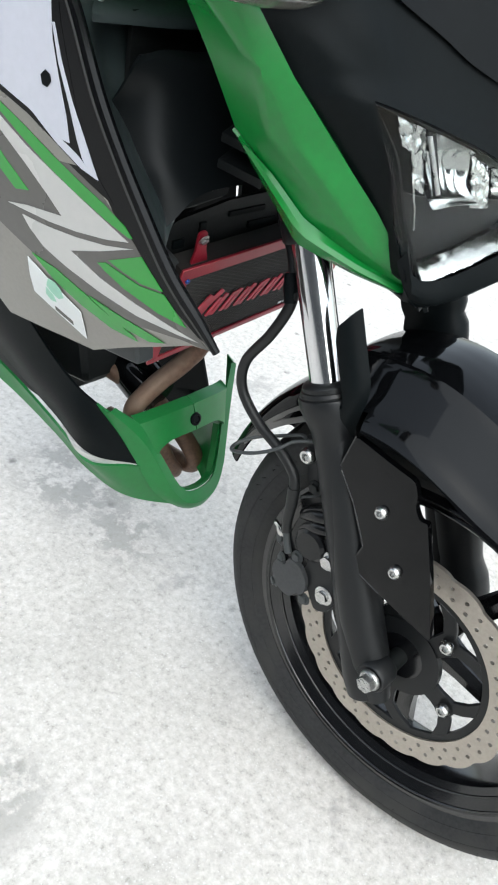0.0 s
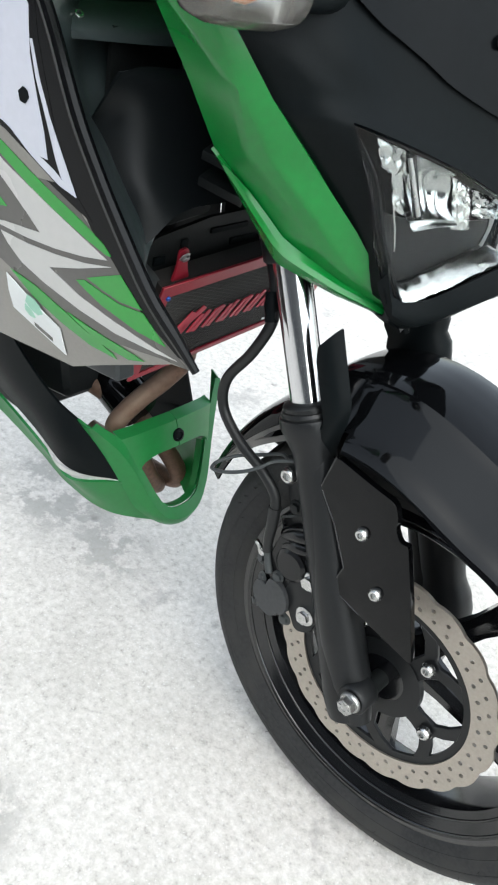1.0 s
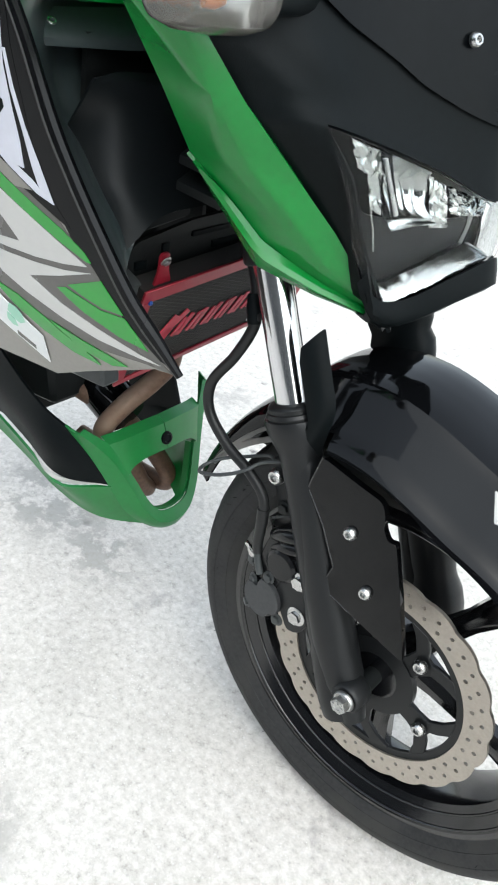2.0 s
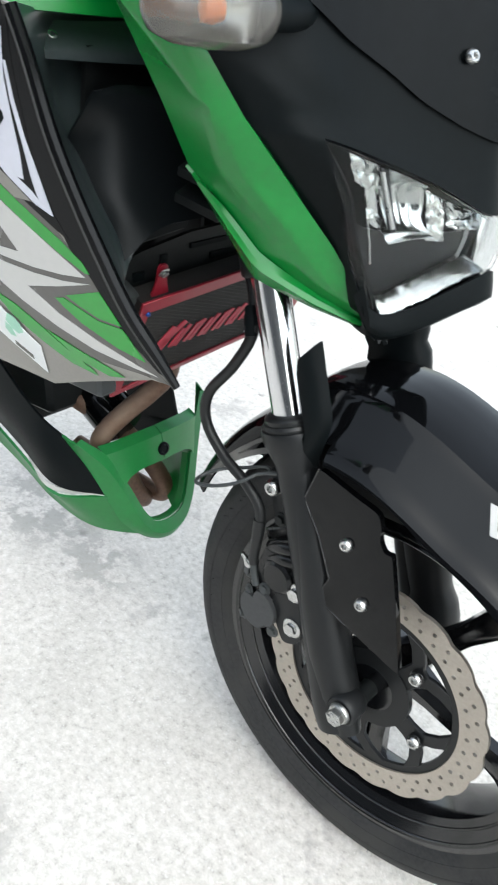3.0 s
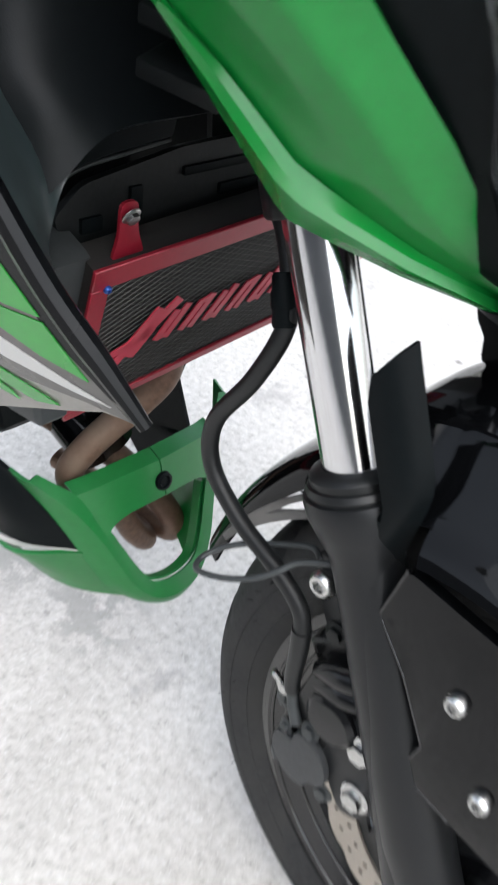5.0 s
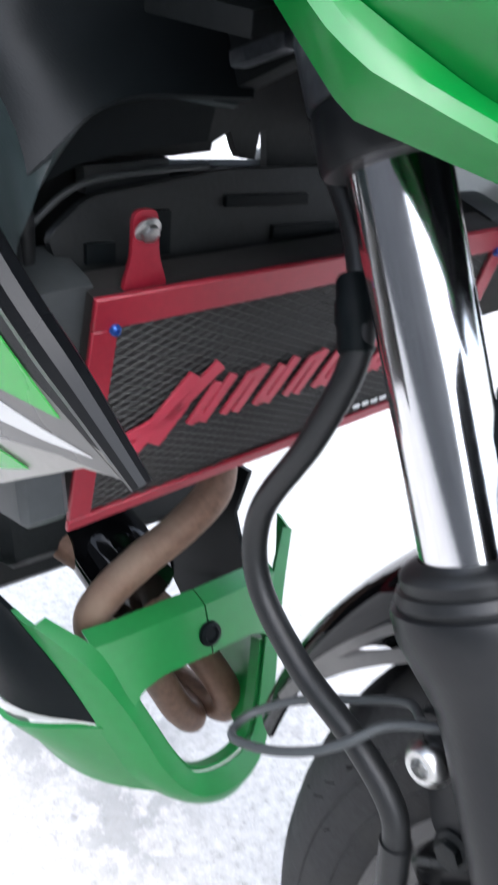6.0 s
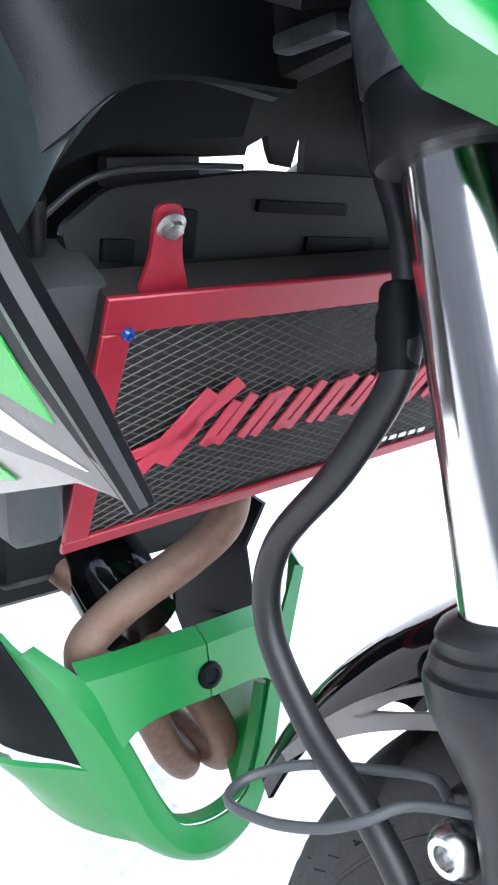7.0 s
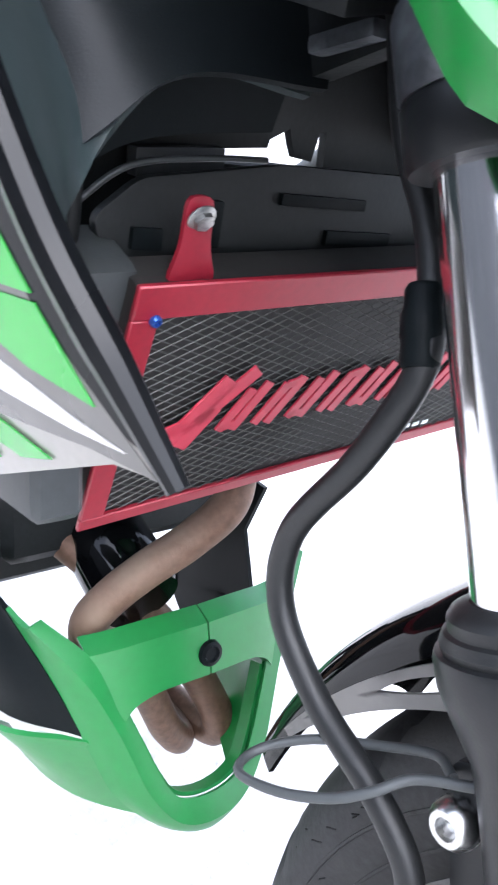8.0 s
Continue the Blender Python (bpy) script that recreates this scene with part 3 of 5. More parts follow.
# lower yoke that clamps both tubes
bm = bmesh.new()
for s in (-1, 1):
    m = frame_of(FORK_UP, fork_point(0, 0, 0.0884 * s))
    lathe([(0.0190, 0.5085), (0.0268, 0.5085), (0.0278, 0.5100), (0.0278, 0.534), (0.0262, 0.538), (0.0190, 0.539)], m, 40, bm, closed=True)
yk = Matrix.Translation(fork_point(0.523, -0.016)) @ Matrix.Rotation(-RAKE, 4, 'Y')
box((0.040, 0.150, 0.026), yk, 0.006, bm)
yoke = part("lower_yoke", bm, M_CAST, bike, "worn grey cast fork yoke", 40)
for s in (-1, 1):
    m = frame_of(FORK_UP, fork_point(0, 0, 0.0884 * s))
    bm = lathe([(0.0188, 0.4860), (0.0262, 0.4860), (0.0274, 0.4880), (0.0274, 0.5060), (0.0262, 0.5082), (0.0188, 0.5082)], m, 40, closed=True)
    part("clamp_collar", bm, M_SLIDER, yoke, "satin black collar", 40)
bm = lathe([(0, 0.40), (0.024, 0.40), (0.024, 0.70), (0, 0.70)], frame_of(FORK_UP, fork_point(0.12, -0.036)), 32)
part("steering_head", bm, M_DARK, bike, "dusty dark steering head", 40)

def ease(f):
    f = min(1.0, max(0.0, f))
    return f * f * (3 - 2 * f)


# curved tube guard that stands up from each slider
for s in (-1, 1):
    rows = []
    for u in range(13):
        f = u / 12                         # from the rear edge beside the tube to the front edge
        top = 0.402 + 0.017 * f - 0.012 * max(0.0, 0.15 - f) / 0.15
        col = []
        for k in range(17):
            q = k / 16
            z = 0.250 + (top - 0.250) * q
            rise = min(1.0, max(0.0, (q - 0.12) / 0.45))
            rise = rise * rise * (3 - 2 * rise)
            back = -0.012 + 0.044 * rise
            front = 0.022 + 0.035 * rise
            y = 0.0975 + 0.0100 * ease(q / 0.42) - 0.002 * f - 0.014 * f ** 3
            if s > 0:
                turn = radians(-40 + 250 * f)
                wide = 0.030 + 0.010 * rise - 0.004 * math.exp(-((q - 0.62) / 0.03) ** 2) - 0.004 * math.exp(-((q - 0.80) / 0.03) ** 2)
                col.append(fork_point(0.250 + 0.195 * q, 0.016 + wide * 1.15 * math.sin(turn), 0.0884 + wide * (0.92 if math.cos(turn) > 0 else 0.62) * math.cos(turn)))
                continue
            col.append(fork_point(z, back + (front - back) * f, s * y))
        rows.append(col)
    part("tube_guard", sheet(rows, 0.0035, side=-s), M_MATTE, bike, "matte black fork tube guard", 40)


# ---- front mudguard ----
def mudguard_shell(a0, a1, radius, section, steps=40, soft_section=True):
    """section: (y, inset) from the crown to the right edge; mirrored to the left."""
    full = [(-y, d) for y, d in section[:0:-1]] + list(section)
    pts = []
    for i in range(steps + 1):
        a = a0 + (a1 - a0) * i / steps
        r = radius(a)
        row = [wheel_at(r - d, a, -y) for y, d in full]
        pts.append(spline(row, 36) if soft_section else even(row, 36))
    return pts


def crown(a):
    return 0.3215 + 0.0395 * ease((a - 80) / 32) + 0.004 * ease((a - 106) / 11) - 0.016 * ease((a - 118) / 8) - 0.00012 * max(0.0, 82 - a)


TOP = [(0, 0.0), (0.024, 0.0006), (0.042, 0.0022), (0.0545, 0.0046), (0.0575, 0.0064)]
SECTION = TOP + [(0.0600, 0.0100), (0.0705, 0.0240), (0.0810, 0.0380), (0.0915, 0.0520), (0.0985, 0.0565), (0.1035, 0.0615), (0.1075, 0.068)]
grid = mudguard_shell(14, 112, crown, SECTION, 60, False)
mudguard = part("front_mudguard", sheet(grid, 0.003, side=1), M_GLOSS, bike, "glossy black front mudguard", 24)
grid = mudguard_shell(111.8, 118, crown, SECTION[:9], 6, False)
part("side_rear", sheet(grid, 0.003, side=1), M_GLOSS, mudguard, "", 24)
grid = mudguard_shell(117.5, 126, crown, TOP + [(0.0600, 0.0095), (0.0625, 0.016), (0.0630, 0.030)], 12, False)
part("crown_rear", sheet(grid, 0.003, side=1), M_GLOSS, mudguard, "", 24)
grid = mudguard_shell(119, 161, lambda a: 0.349 - 0.0004 * (a - 119), [(0, 0.0), (0.03, 0.0015), (0.048, 0.006), (0.059, 0.014), (0.063, 0.026)], 20)
part("rear_flap", sheet(grid, 0.003, side=1), M_GLOSS, mudguard, "", 40)


def guard_face(a, f):
    """A place on the slanted side, f from the ridge (0) to its lower fold (1)."""
    y, d = 0.0600 + 0.0315 * f, 0.0100 + 0.0420 * f
    return y, crown(a) - d


# white slanted mark on each side face
for s in (-1, 1):
    for q in (((82.0, 0.06), (80.6, 0.02), (77.2, 0.46), (78.6, 0.50)), ((78.6, 0.50), (77.2, 0.46), (75.4, 0.02), (76.8, 0.02))):
        g = []
        for a, f in q:
            y, r = guard_face(a, f)
            g.append(wheel_at(r + 0.0014, a, s * (y + 0.0014)))
        bm = sheet([[g[0], g[1]], [g[3], g[2]]], 0.0012, side=1)
        part("side_mark", bm, M_WHITE, mudguard, "white slanted mark", 0)

# side brackets that hold the mudguard to the sliders
OUT = [(-0.110, 0.570), (-0.118, 0.526), (-0.090, 0.494), (-0.064, 0.452), (-0.072, 0.418), (-0.030, 0.409), (0.043, 0.397), (0.017, 0.468), (-0.007, 0.527), (-0.0154, 0.5235), (-0.0250, 0.535), (-0.0260, 0.548),
       (-0.034, 0.562), (-0.06, 0.564)]
for s in (-1, 1):
    bm = prism(round_outline(OUT, 0.006), side_plane(s * 0.0965, s), 0.0080, 0.0024, 3)
    fl = part("mounting_flank", bm, M_GLOSS, mudguard, "glossy black mudguard flank", 40)
    fl.location = (-0.005, 0, -0.011)
    bead = [side_plane(s * 0.0965, s) @ V(x, z, 0.0076) for x, z in OUT[:6]]
    for a, b in zip(bead, bead[1:]):
        part("moulded_edge", sweep([a, a.lerp(b, 0.5), b], 0.0011, 8, 4), M_RIM, fl, "", 60)
    for p in ((-0.056, 0.507), (-0.020, 0.450)):
        bolt("socket", V(p[0], s * 0.1045, p[1]), (0, s, 0), 1.05, fl, M_STEEL)
# dusty stay between mudguard and tyre, with a slot
for s in (-1, 1):
    grid = []
    for i in range(25):
        a = 120 + 34 * i / 24
        r1 = 0.315
        r0 = 0.283 + 0.027 * (i / 24) ** 0.8
        hole = 0.0038 * math.sqrt(max(0.0, 1 - ((a - 132.0) / 7.0) ** 2))
        grid.append([(a, r0, r1, hole)])
    bm = bmesh.new()
    for lo in (True, False):
        g = []
        for (a, r0, r1, hole), in grid:
            mid = (r0 + r1) / 2 + 0.001
            rr = (r0, mid - hole) if lo else (mid + hole, r1)
            g.append([wheel_at(rr[0] + (rr[1] - rr[0]) * k / 4, a, s * 0.0665) for k in range(5)])
        sheet(g, 0.003, bm, side=s)
    part("mudguard_stay", bm, M_STAY, mudguard, "dusty grey plastic stay with a slot", 40)

# ---- brake caliper, on the right slider ----
CAL = [(-0.118, 0.326), (-0.104, 0.350), (-0.098, 0.420), (-0.104, 0.448), (-0.122, 0.456), (-0.150, 0.436), (-0.158, 0.400), (-0.166, 0.366), (-0.164, 0.320), (-0.150, 0.304), (-0.132, 0.306)]
bm = prism(round_outline(CAL, 0.007), side_plane(-0.076, -1), 0.026, 0.004, 3)
prism(round_outline([(x * 0.96 - 0.003, z * 0.99 + 0.006) for x, z in CAL], 0.007), side_plane(-0.050, 1), 0.022, 0.004, 3, bm)
box((0.040, 0.050, 0.030), Matrix.Translation((-0.146, -0.063, 0.432)) @ Matrix.Rotation(radians(-38), 4, 'Y'), 0.006, bm, 3)
caliper = part("brake_caliper", bm, M_BODY, bike, "dusty black brake caliper", 40)
caliper.location = (-0.004, 0.002, -0.005)
cover = []
for k in range(40):
    t = 2 * math.pi * k / 40
    bite = 0.40 * math.exp(-((t - 2.25) / 0.28) ** 2) + 0.22 * math.exp(-((t - 5.5) / 0.30) ** 2)
    cover.append((-0.141 + 0.0255 * (1 - bite) * math.cos(t), 0.337 + 0.0275 * (1 - bite) * math.sin(t)))
part("caliper_cover", prism(cover, side_plane(-0.102, -1), 0.007, 0.0015, 2), M_CALIPER, caliper, "dark grey kidney-shaped caliper cover", 35)
bm = lathe([(0, 0), (0.021, 0), (0.022, 0.002), (0.021, 0.008), (0.017, 0.011), (0, 0.0115)], frame_of((0, -1, 0), V(-0.127, -0.098, 0.398)), 40)
part("piston_housing", bm, M_BODY, caliper, "", 35)
for x0, z0, x1, z1 in ((-0.150, 0.424, -0.106, 0.446), (-0.146, 0.410, -0.104, 0.430)):
    part("body_rib", sweep([(x0, -0.094, z0), ((x0 + x1) / 2, -0.100, (z0 + z1) / 2 + 0.004), (x1, -0.094, z1)], 0.0085, 14, 10), M_BODY, caliper, "", 50)
bm = prism(round_outline([(-0.128, 0.352), (-0.100, 0.312), (-0.082, 0.322), (-0.074, 0.352), (-0.084, 0.404), (-0.100, 0.424), (-0.120, 0.410)], 0.008), side_plane(-0.092, -1), 0.011, 0.0015)
bracket = part("caliper_bracket", bm, M_SLIDER, caliper, "", 40)
bm = prism(round_outline([(-0.100, 0.345), (-0.060, 0.285), (-0.048, 0.292), (-0.078, 0.352)], 0.006), side_plane(-0.080, -1), 0.010, 0.002)
part("bracket_arm", bm, M_SLIDER, bracket, "", 40)
for p in ((-0.099, -0.1035, 0.394), (-0.092, -0.1035, 0.344)):
    bolt("hex", V(*p), (0, -1, 0), 1.2, caliper, M_STEEL)
for p, ax, z in (((-0.170, -0.096, 0.372), (-0.5, -1, 0.2), 0.95), ((-0.160, -0.103, 0.352), (-0.3, -1, 0), 0.7), ((-0.140, -0.103, 0.368), (0, -1, 0.1), 0.8),
                 ((-0.164, -0.098, 0.306), (-0.6, -1, -0.2), 0.8), ((-0.116, -0.103, 0.318), (0, -1, 0), 0.85), ((-0.110, -0.100, 0.436), (0.2, -1, 0.3), 0.6), ((-0.128, -0.101, 0.428), (0, -1, 0.3), 0.6)):
    bolt("hex", V(*p), ax, z, caliper, M_GREYPLASTIC)
bm = lathe([(0, 0), (0.0055, 0), (0.006, 0.004), (0.004, 0.010), (0.0028, 0.013), (0.0028, 0.020), (0, 0.021)], frame_of((-0.55, -0.3, 0.75), V(-0.171, -0.096, 0.378)), 16)
part("bleed_nipple", bm, M_STEEL, caliper, "", 40)

# ---- brake hose with its sleeve, ferrule and wire guide ----
HOSE = [(-0.304, -0.075, 0.768), (-0.283, -0.078, 0.722), (-0.262, -0.078, 0.692), (-0.247, -0.084, 0.667), (-0.2385, -0.0925, 0.645), (-0.251, -0.098, 0.606), (-0.2755, -0.1, 0.561), (-0.2725, -0.1, 0.525),
        (-0.241, -0.1, 0.4975), (-0.203, -0.1, 0.482), (-0.178, -0.1, 0.464), (-0.1715, -0.1, 0.440)]
hose = part("brake_hose", sweep(HOSE, [0.005] * 3 + [0.0055] + [0.0061] * (len(HOSE) - 4), 18, 100), M_HOSE, bike, "thick black rubber brake hose", 60)
bm = sweep([(-0.173, -0.1, 0.449), (-0.1712, -0.1, 0.425), (-0.1705, -0.1, 0.400), (-0.168, -0.1, 0.386)], [0.0072, 0.0070, 0.0064, 0.0058], 18, 20)
part("hose_sleeve", bm, M_HOSE, hose, "black rubber hose sleeve", 60)
bm = sweep([(-0.168, -0.1, 0.388), (-0.164, -0.1015, 0.376), (-0.156, -0.1035, 0.362)], 0.0044, 14, 10)
part("banjo_fitting", bm, M_GREYPLASTIC, hose, "grey banjo fitting", 60)
bm = lathe([(0, 0), (0.0066, 0), (0.0074, 0.002), (0.0074, 0.010), (0.0082, 0.012), (0.0082, 0.020), (0.0074, 0.022), (0.0074, 0.029), (0.0064, 0.031), (0, 0.031)], frame_of((-0.42, 0.26, 0.87), V(-0.2388, -0.0922, 0.6465)), 24)
part("hose_ferrule", bm, M_MATTE, hose, "black moulded hose grommet", 40)
WIRE = [(-0.1740, -0.0980, 0.5140), (-0.1879, -0.0890, 0.5085), (-0.2106, -0.0918, 0.4946), (-0.2350, -0.1050, 0.4830), (-0.2485, -0.1210, 0.4730), (-0.2440, -0.1350, 0.4720), (-0.2228, -0.1344, 0.4808),
        (-0.2028, -0.1281, 0.4927), (-0.1914, -0.1197, 0.5021), (-0.1827, -0.1079, 0.5106), (-0.1640, -0.0970, 0.5180)]
part("wire_guide", sweep(WIRE, 0.0021, 10, 70), M_GREYPLASTIC, hose, "bent grey wire hose guide", 60)
bm = prism(round_outline([(-0.176, 0.522), (-0.158, 0.530), (-0.136, 0.462), (-0.146, 0.455), (-0.160, 0.470)], 0.006), side_plane(-0.091, -1), 0.004, 0.0008)
stay = part("hose_bracket", bm, M_SLIDER, hose, "black steel hose bracket", 40)
stay.location = (-0.004, 0.003, -0.006)
bolt("socket", V(-0.165, -0.0955, 0.501), (0, -1, 0), 1.45, stay, M_STEEL)
bolt("hex", V(-0.147, -0.0955, 0.466), (0, -1, 0), 0.9, stay, M_DARK)


# ---- front cowl: green side blades, black shell, lamp ----
def mirrored(pts, s):
    """The right-hand points as they are (s = -1), or laid over to the left (s = 1)."""
    return [V(p[0], p[1] * -s, p[2]) for p in pts]


def across(right):
    """A row of the cowl from right to left, given its right half up to the middle."""
    return [V(*p) for p in right] + [V(p[0], -p[1], p[2]) for p in right[-2::-1]]


cowl_grid = loft([across(q) for q in (
    [(-0.2597, -0.2747, 0.9973), (-0.2342, -0.2174, 1.0299), (-0.2171, -0.1500, 1.0481), (-0.1905, -0.0840, 1.0575), (-0.1581, 0.0000, 1.0686)],
    [(-0.2312, -0.2423, 0.9346), (-0.1996, -0.1872, 0.9567), (-0.1762, -0.1197, 0.9707), (-0.1457, -0.0636, 0.9801), (-0.1162, 0.0000, 0.9884)],
    [(-0.2057, -0.2015, 0.8772), (-0.1774, -0.1786, 0.8911), (-0.1502, -0.1206, 0.8895), (-0.1138, -0.0605, 0.8760), (-0.0807, 0.0000, 0.8617)],
    [(-0.2026, -0.1985, 0.8698), (-0.1672, -0.1777, 0.8764), (-0.1432, -0.1364, 0.8687), (-0.1044, -0.0651, 0.8462), (-0.0682, 0.0000, 0.8218)])], 40, 20)


def near_line(u, v, a, b):
    """How far a place on the cowl's grid lies from the line a-b."""
    d = V(b[0] - a[0], b[1] - a[1])
    w = V(u - a[0], v - a[1])
    return (w - d * min(1.0, max(0.0, w.dot(d) / d.length_squared))).length


# moulded crease and swelling round each signal's foot
for i in range(41):
    for j in range(19):
        u = min(i, 40 - i)
        rise = 0.0055 * max(0.0, 1 - near_line(u, j, (0.4, 12.7), (3.1, 17.6)) / 1.7) + 0.0065 * math.exp(-((u - 5.6) / 1.3) ** 2 - ((j - 15.2) / 2.2) ** 2)
        out = -1 if i < 20 else 1
        cowl_grid[i][j] = cowl_grid[i][j] + V(0.55, 0.62 * out, 0.56) * rise
CORNER = max(i for i in range(20) if cowl_grid[i][20].y < -0.1580)     # where the lamp's outer corner lies
OUTER_EDGE = [(-0.1795, -0.1469, 0.8165), (-0.1592, -0.1160, 0.7792), (-0.1444, -0.0929, 0.7479), (-0.1314, -0.0769, 0.7308), (-0.1231, -0.0652, 0.7135), (-0.1151, -0.0570, 0.7011)]
INNER_EDGE = [(-0.1374, -0.1357, 0.8334), (-0.1276, -0.1131, 0.7810), (-0.1154, -0.0919, 0.7383), (-0.1110, -0.0827, 0.7186), (-0.1077, -0.0743, 0.7051), (-0.1050, -0.0668, 0.6936)]


def build_cowl():
    """Nose and both cheeks beside the lamp, moulded in one piece."""
    bm = bmesh.new()
    v = {(i, j): bm.verts.new(cowl_grid[i][j]) for i in range(41) for j in range(21)}
    for i in range(CORNER + 1):
        low = [Vector(a).lerp(Vector(b), i / CORNER) for a, b in zip(OUTER_EDGE, INNER_EDGE)]
        for j, p in enumerate(spline([cowl_grid[i][18], cowl_grid[i][20]] + low, 28)):
            if j < 3:
                continue
            v[i, 18 + j] = bm.verts.new(p)
            v[40 - i, 18 + j] = bm.verts.new(V(p.x, -p.y, p.z))
    for i in range(40):
        for j in range(46):
            c = [v.get(k) for k in ((i, j), (i + 1, j), (i + 1, j + 1), (i, j + 1))]
            if all(c):
                bm.faces.new(c)
    bmesh.ops.recalc_face_normals(bm, faces=bm.faces)
    if sum(f.normal.x for f in bm.faces) < 0:
        bmesh.ops.reverse_faces(bm, faces=bm.faces)
    bmesh.ops.solidify(bm, geom=bm.faces[:], thickness=0.004)
    return part("headlamp_cowl", bm, M_MATTE, bike, "matte black headlamp cowl", 50)


cowl = build_cowl()


def cowl_at(u, v):
    i, j = min(39, int(u)), min(19, int(v))
    a, b = u - i, v - j
    return cowl_grid[i][j].lerp(cowl_grid[i + 1][j], a).lerp(cowl_grid[i][j + 1].lerp(cowl_grid[i + 1][j + 1], a), b)


# smoked nose panel that lies on the shell above the lamp
SEAM = spline([V(5.8, 8.6, 0), V(7.75, 11.4, 0), V(8.9, 12.5, 0), V(10.9, 13.8, 0), V(12.75, 14.9, 0), V(15.4, 15.5, 0), V(18.0, 15.6, 0), V(20.0, 15.6, 0)], 24)
SEAM = SEAM + [V(40 - p.x, p.y, 0) for p in SEAM[-2::-1]]
panel = [[cowl_at(20 + (p.x - 20) * (1 + 0.12 * q), p.y * (1 - q)) + V(0.0045, 0, 0.0022) for q in (k / 14 for k in range(15))] for p in SEAM]
part("nose_panel", sheet(panel, 0.0030), M_SCREEN, cowl, "smoked black nose panel", 40)
for s in (-1, 1):                          # dark lining that turns in behind the lens ends
    edge = spline(mirrored(INNER_EDGE, s), 20)
    part("cheek_lining", sheet([[p + V(-0.004 - d * 0.3, s * 0.002 - s * d, 0) for d in (0.0, 0.008, 0.016)] for p in edge], 0.002), M_MATTE, cowl, "", 40)

for s in (-1, 1):
    blade = loft([mirrored(q, s) for q in (
        [(-0.3157, -0.2902, 1.0066), (-0.2872, -0.2600, 0.9387), (-0.2690, -0.2245, 0.8762), (-0.2628, -0.1913, 0.8240), (-0.2344, -0.1695, 0.7937), (-0.2091, -0.1467, 0.7599), (-0.1863, -0.1236, 0.7408), (-0.1623, -0.1040, 0.7257), (-0.1104, -0.0603, 0.7006)],
        [(-0.2940, -0.3098, 1.0104), (-0.2593, -0.2795, 0.9425), (-0.2130, -0.2289, 0.8830), (-0.2215, -0.1972, 0.8322), (-0.1952, -0.1642, 0.7949), (-0.1738, -0.1337, 0.7593), (-0.1581, -0.1130, 0.7402), (-0.1412, -0.0906, 0.7235), (-0.1094, -0.0599, 0.7007)],
        [(-0.2555, -0.2973, 1.0139), (-0.2286, -0.2670, 0.9460), (-0.2130, -0.2278, 0.8841), (-0.2017, -0.1888, 0.8319), (-0.1775, -0.1559, 0.7946), (-0.1602, -0.1254, 0.7590), (-0.1481, -0.1069, 0.7406), (-0.1346, -0.0864, 0.7228), (-0.1089, -0.0599, 0.7006)],
        [(-0.2535, -0.2788, 1.0003), (-0.2239, -0.2464, 0.9376), (-0.1974, -0.2067, 0.8801), (-0.1716, -0.1509, 0.8191), (-0.1513, -0.1195, 0.7819), (-0.1375, -0.0963, 0.7506), (-0.1246, -0.0802, 0.7334), (-0.1163, -0.0686, 0.7151), (-0.1083, -0.0595, 0.7007)])],
        64, 15, smooth_u=False, smooth_v=False)
    b = part("cowl_blade", sheet(blade, 0.004, side=-s), M_GREEN, cowl, "glossy green angular cowl blade", 45)
    upper = even([(-0.2633, -0.1915, 0.8240), (-0.2344, -0.1697, 0.7937), (-0.2091, -0.1469, 0.7599), (-0.1863, -0.1238, 0.7408), (-0.1624, -0.1042, 0.7257), (-0.1104, -0.0605, 0.7006)], 30)
    lower = even([(-0.2679, -0.1837, 0.8205), (-0.2129, -0.1387, 0.7341), (-0.1958, -0.1274, 0.7280), (-0.1672, -0.1050, 0.7169), (-0.1119, -0.0595, 0.7002)], 30)
    shelf = []
    for i, (p, q) in enumerate(zip(upper, lower)):
        f = i / 30
        g = math.sin(math.pi * min(1.0, f * 1.02)) ** 0.8
        shelf.append(p.lerp(q, 0.46) + V(0.0040, -0.0085, 0.0020) * g)
    lip = loft([mirrored(q, s) for q in (upper, shelf, lower)], 40, 8, smooth_u=False, smooth_v=False)
    part("blade_lip", sheet(lip, 0.003, side=-s), M_GREEN, cowl, "", 14)
bolt("socket", V(-0.1142, -0.0464, 0.9406), (0.8500, -0.3000, 0.3500), 0.85, cowl, M_STEEL)
bolt("socket", V(-0.1142, 0.0464, 0.9406), (0.8500, 0.3000, 0.3500), 0.85, cowl, M_STEEL)

# lamp: clear lens over a faceted reflector in a dark bowl
LENS = [cowl_grid[i][20] + V(-0.001, 0, -0.002) for i in range(CORNER, 41 - CORNER)]
LENS_LOW = [(-0.1286, -0.1131, 0.7759), (-0.1113, -0.0809, 0.7229), (-0.0628, 0.0000, 0.7700), (-0.1113, 0.0809, 0.7229), (-0.1286, 0.1131, 0.7759)]
mid = [((Vector(a) + Vector(b)) / 2 + V(0.006, 0, 0)) for a, b in zip(spline(LENS, 40), spline(LENS_LOW, 40))]
lens_grid = loft([LENS, mid, LENS_LOW], 40, 10)
for i in range(41):                        # the ends dip behind the cowl's edge
    dip = max(0.0, 1 - min(i, 40 - i) / 4)
    lens_grid[i] = [p + V(-0.006 * dip * k / 10, 0, 0) for k, p in enumerate(lens_grid[i])]
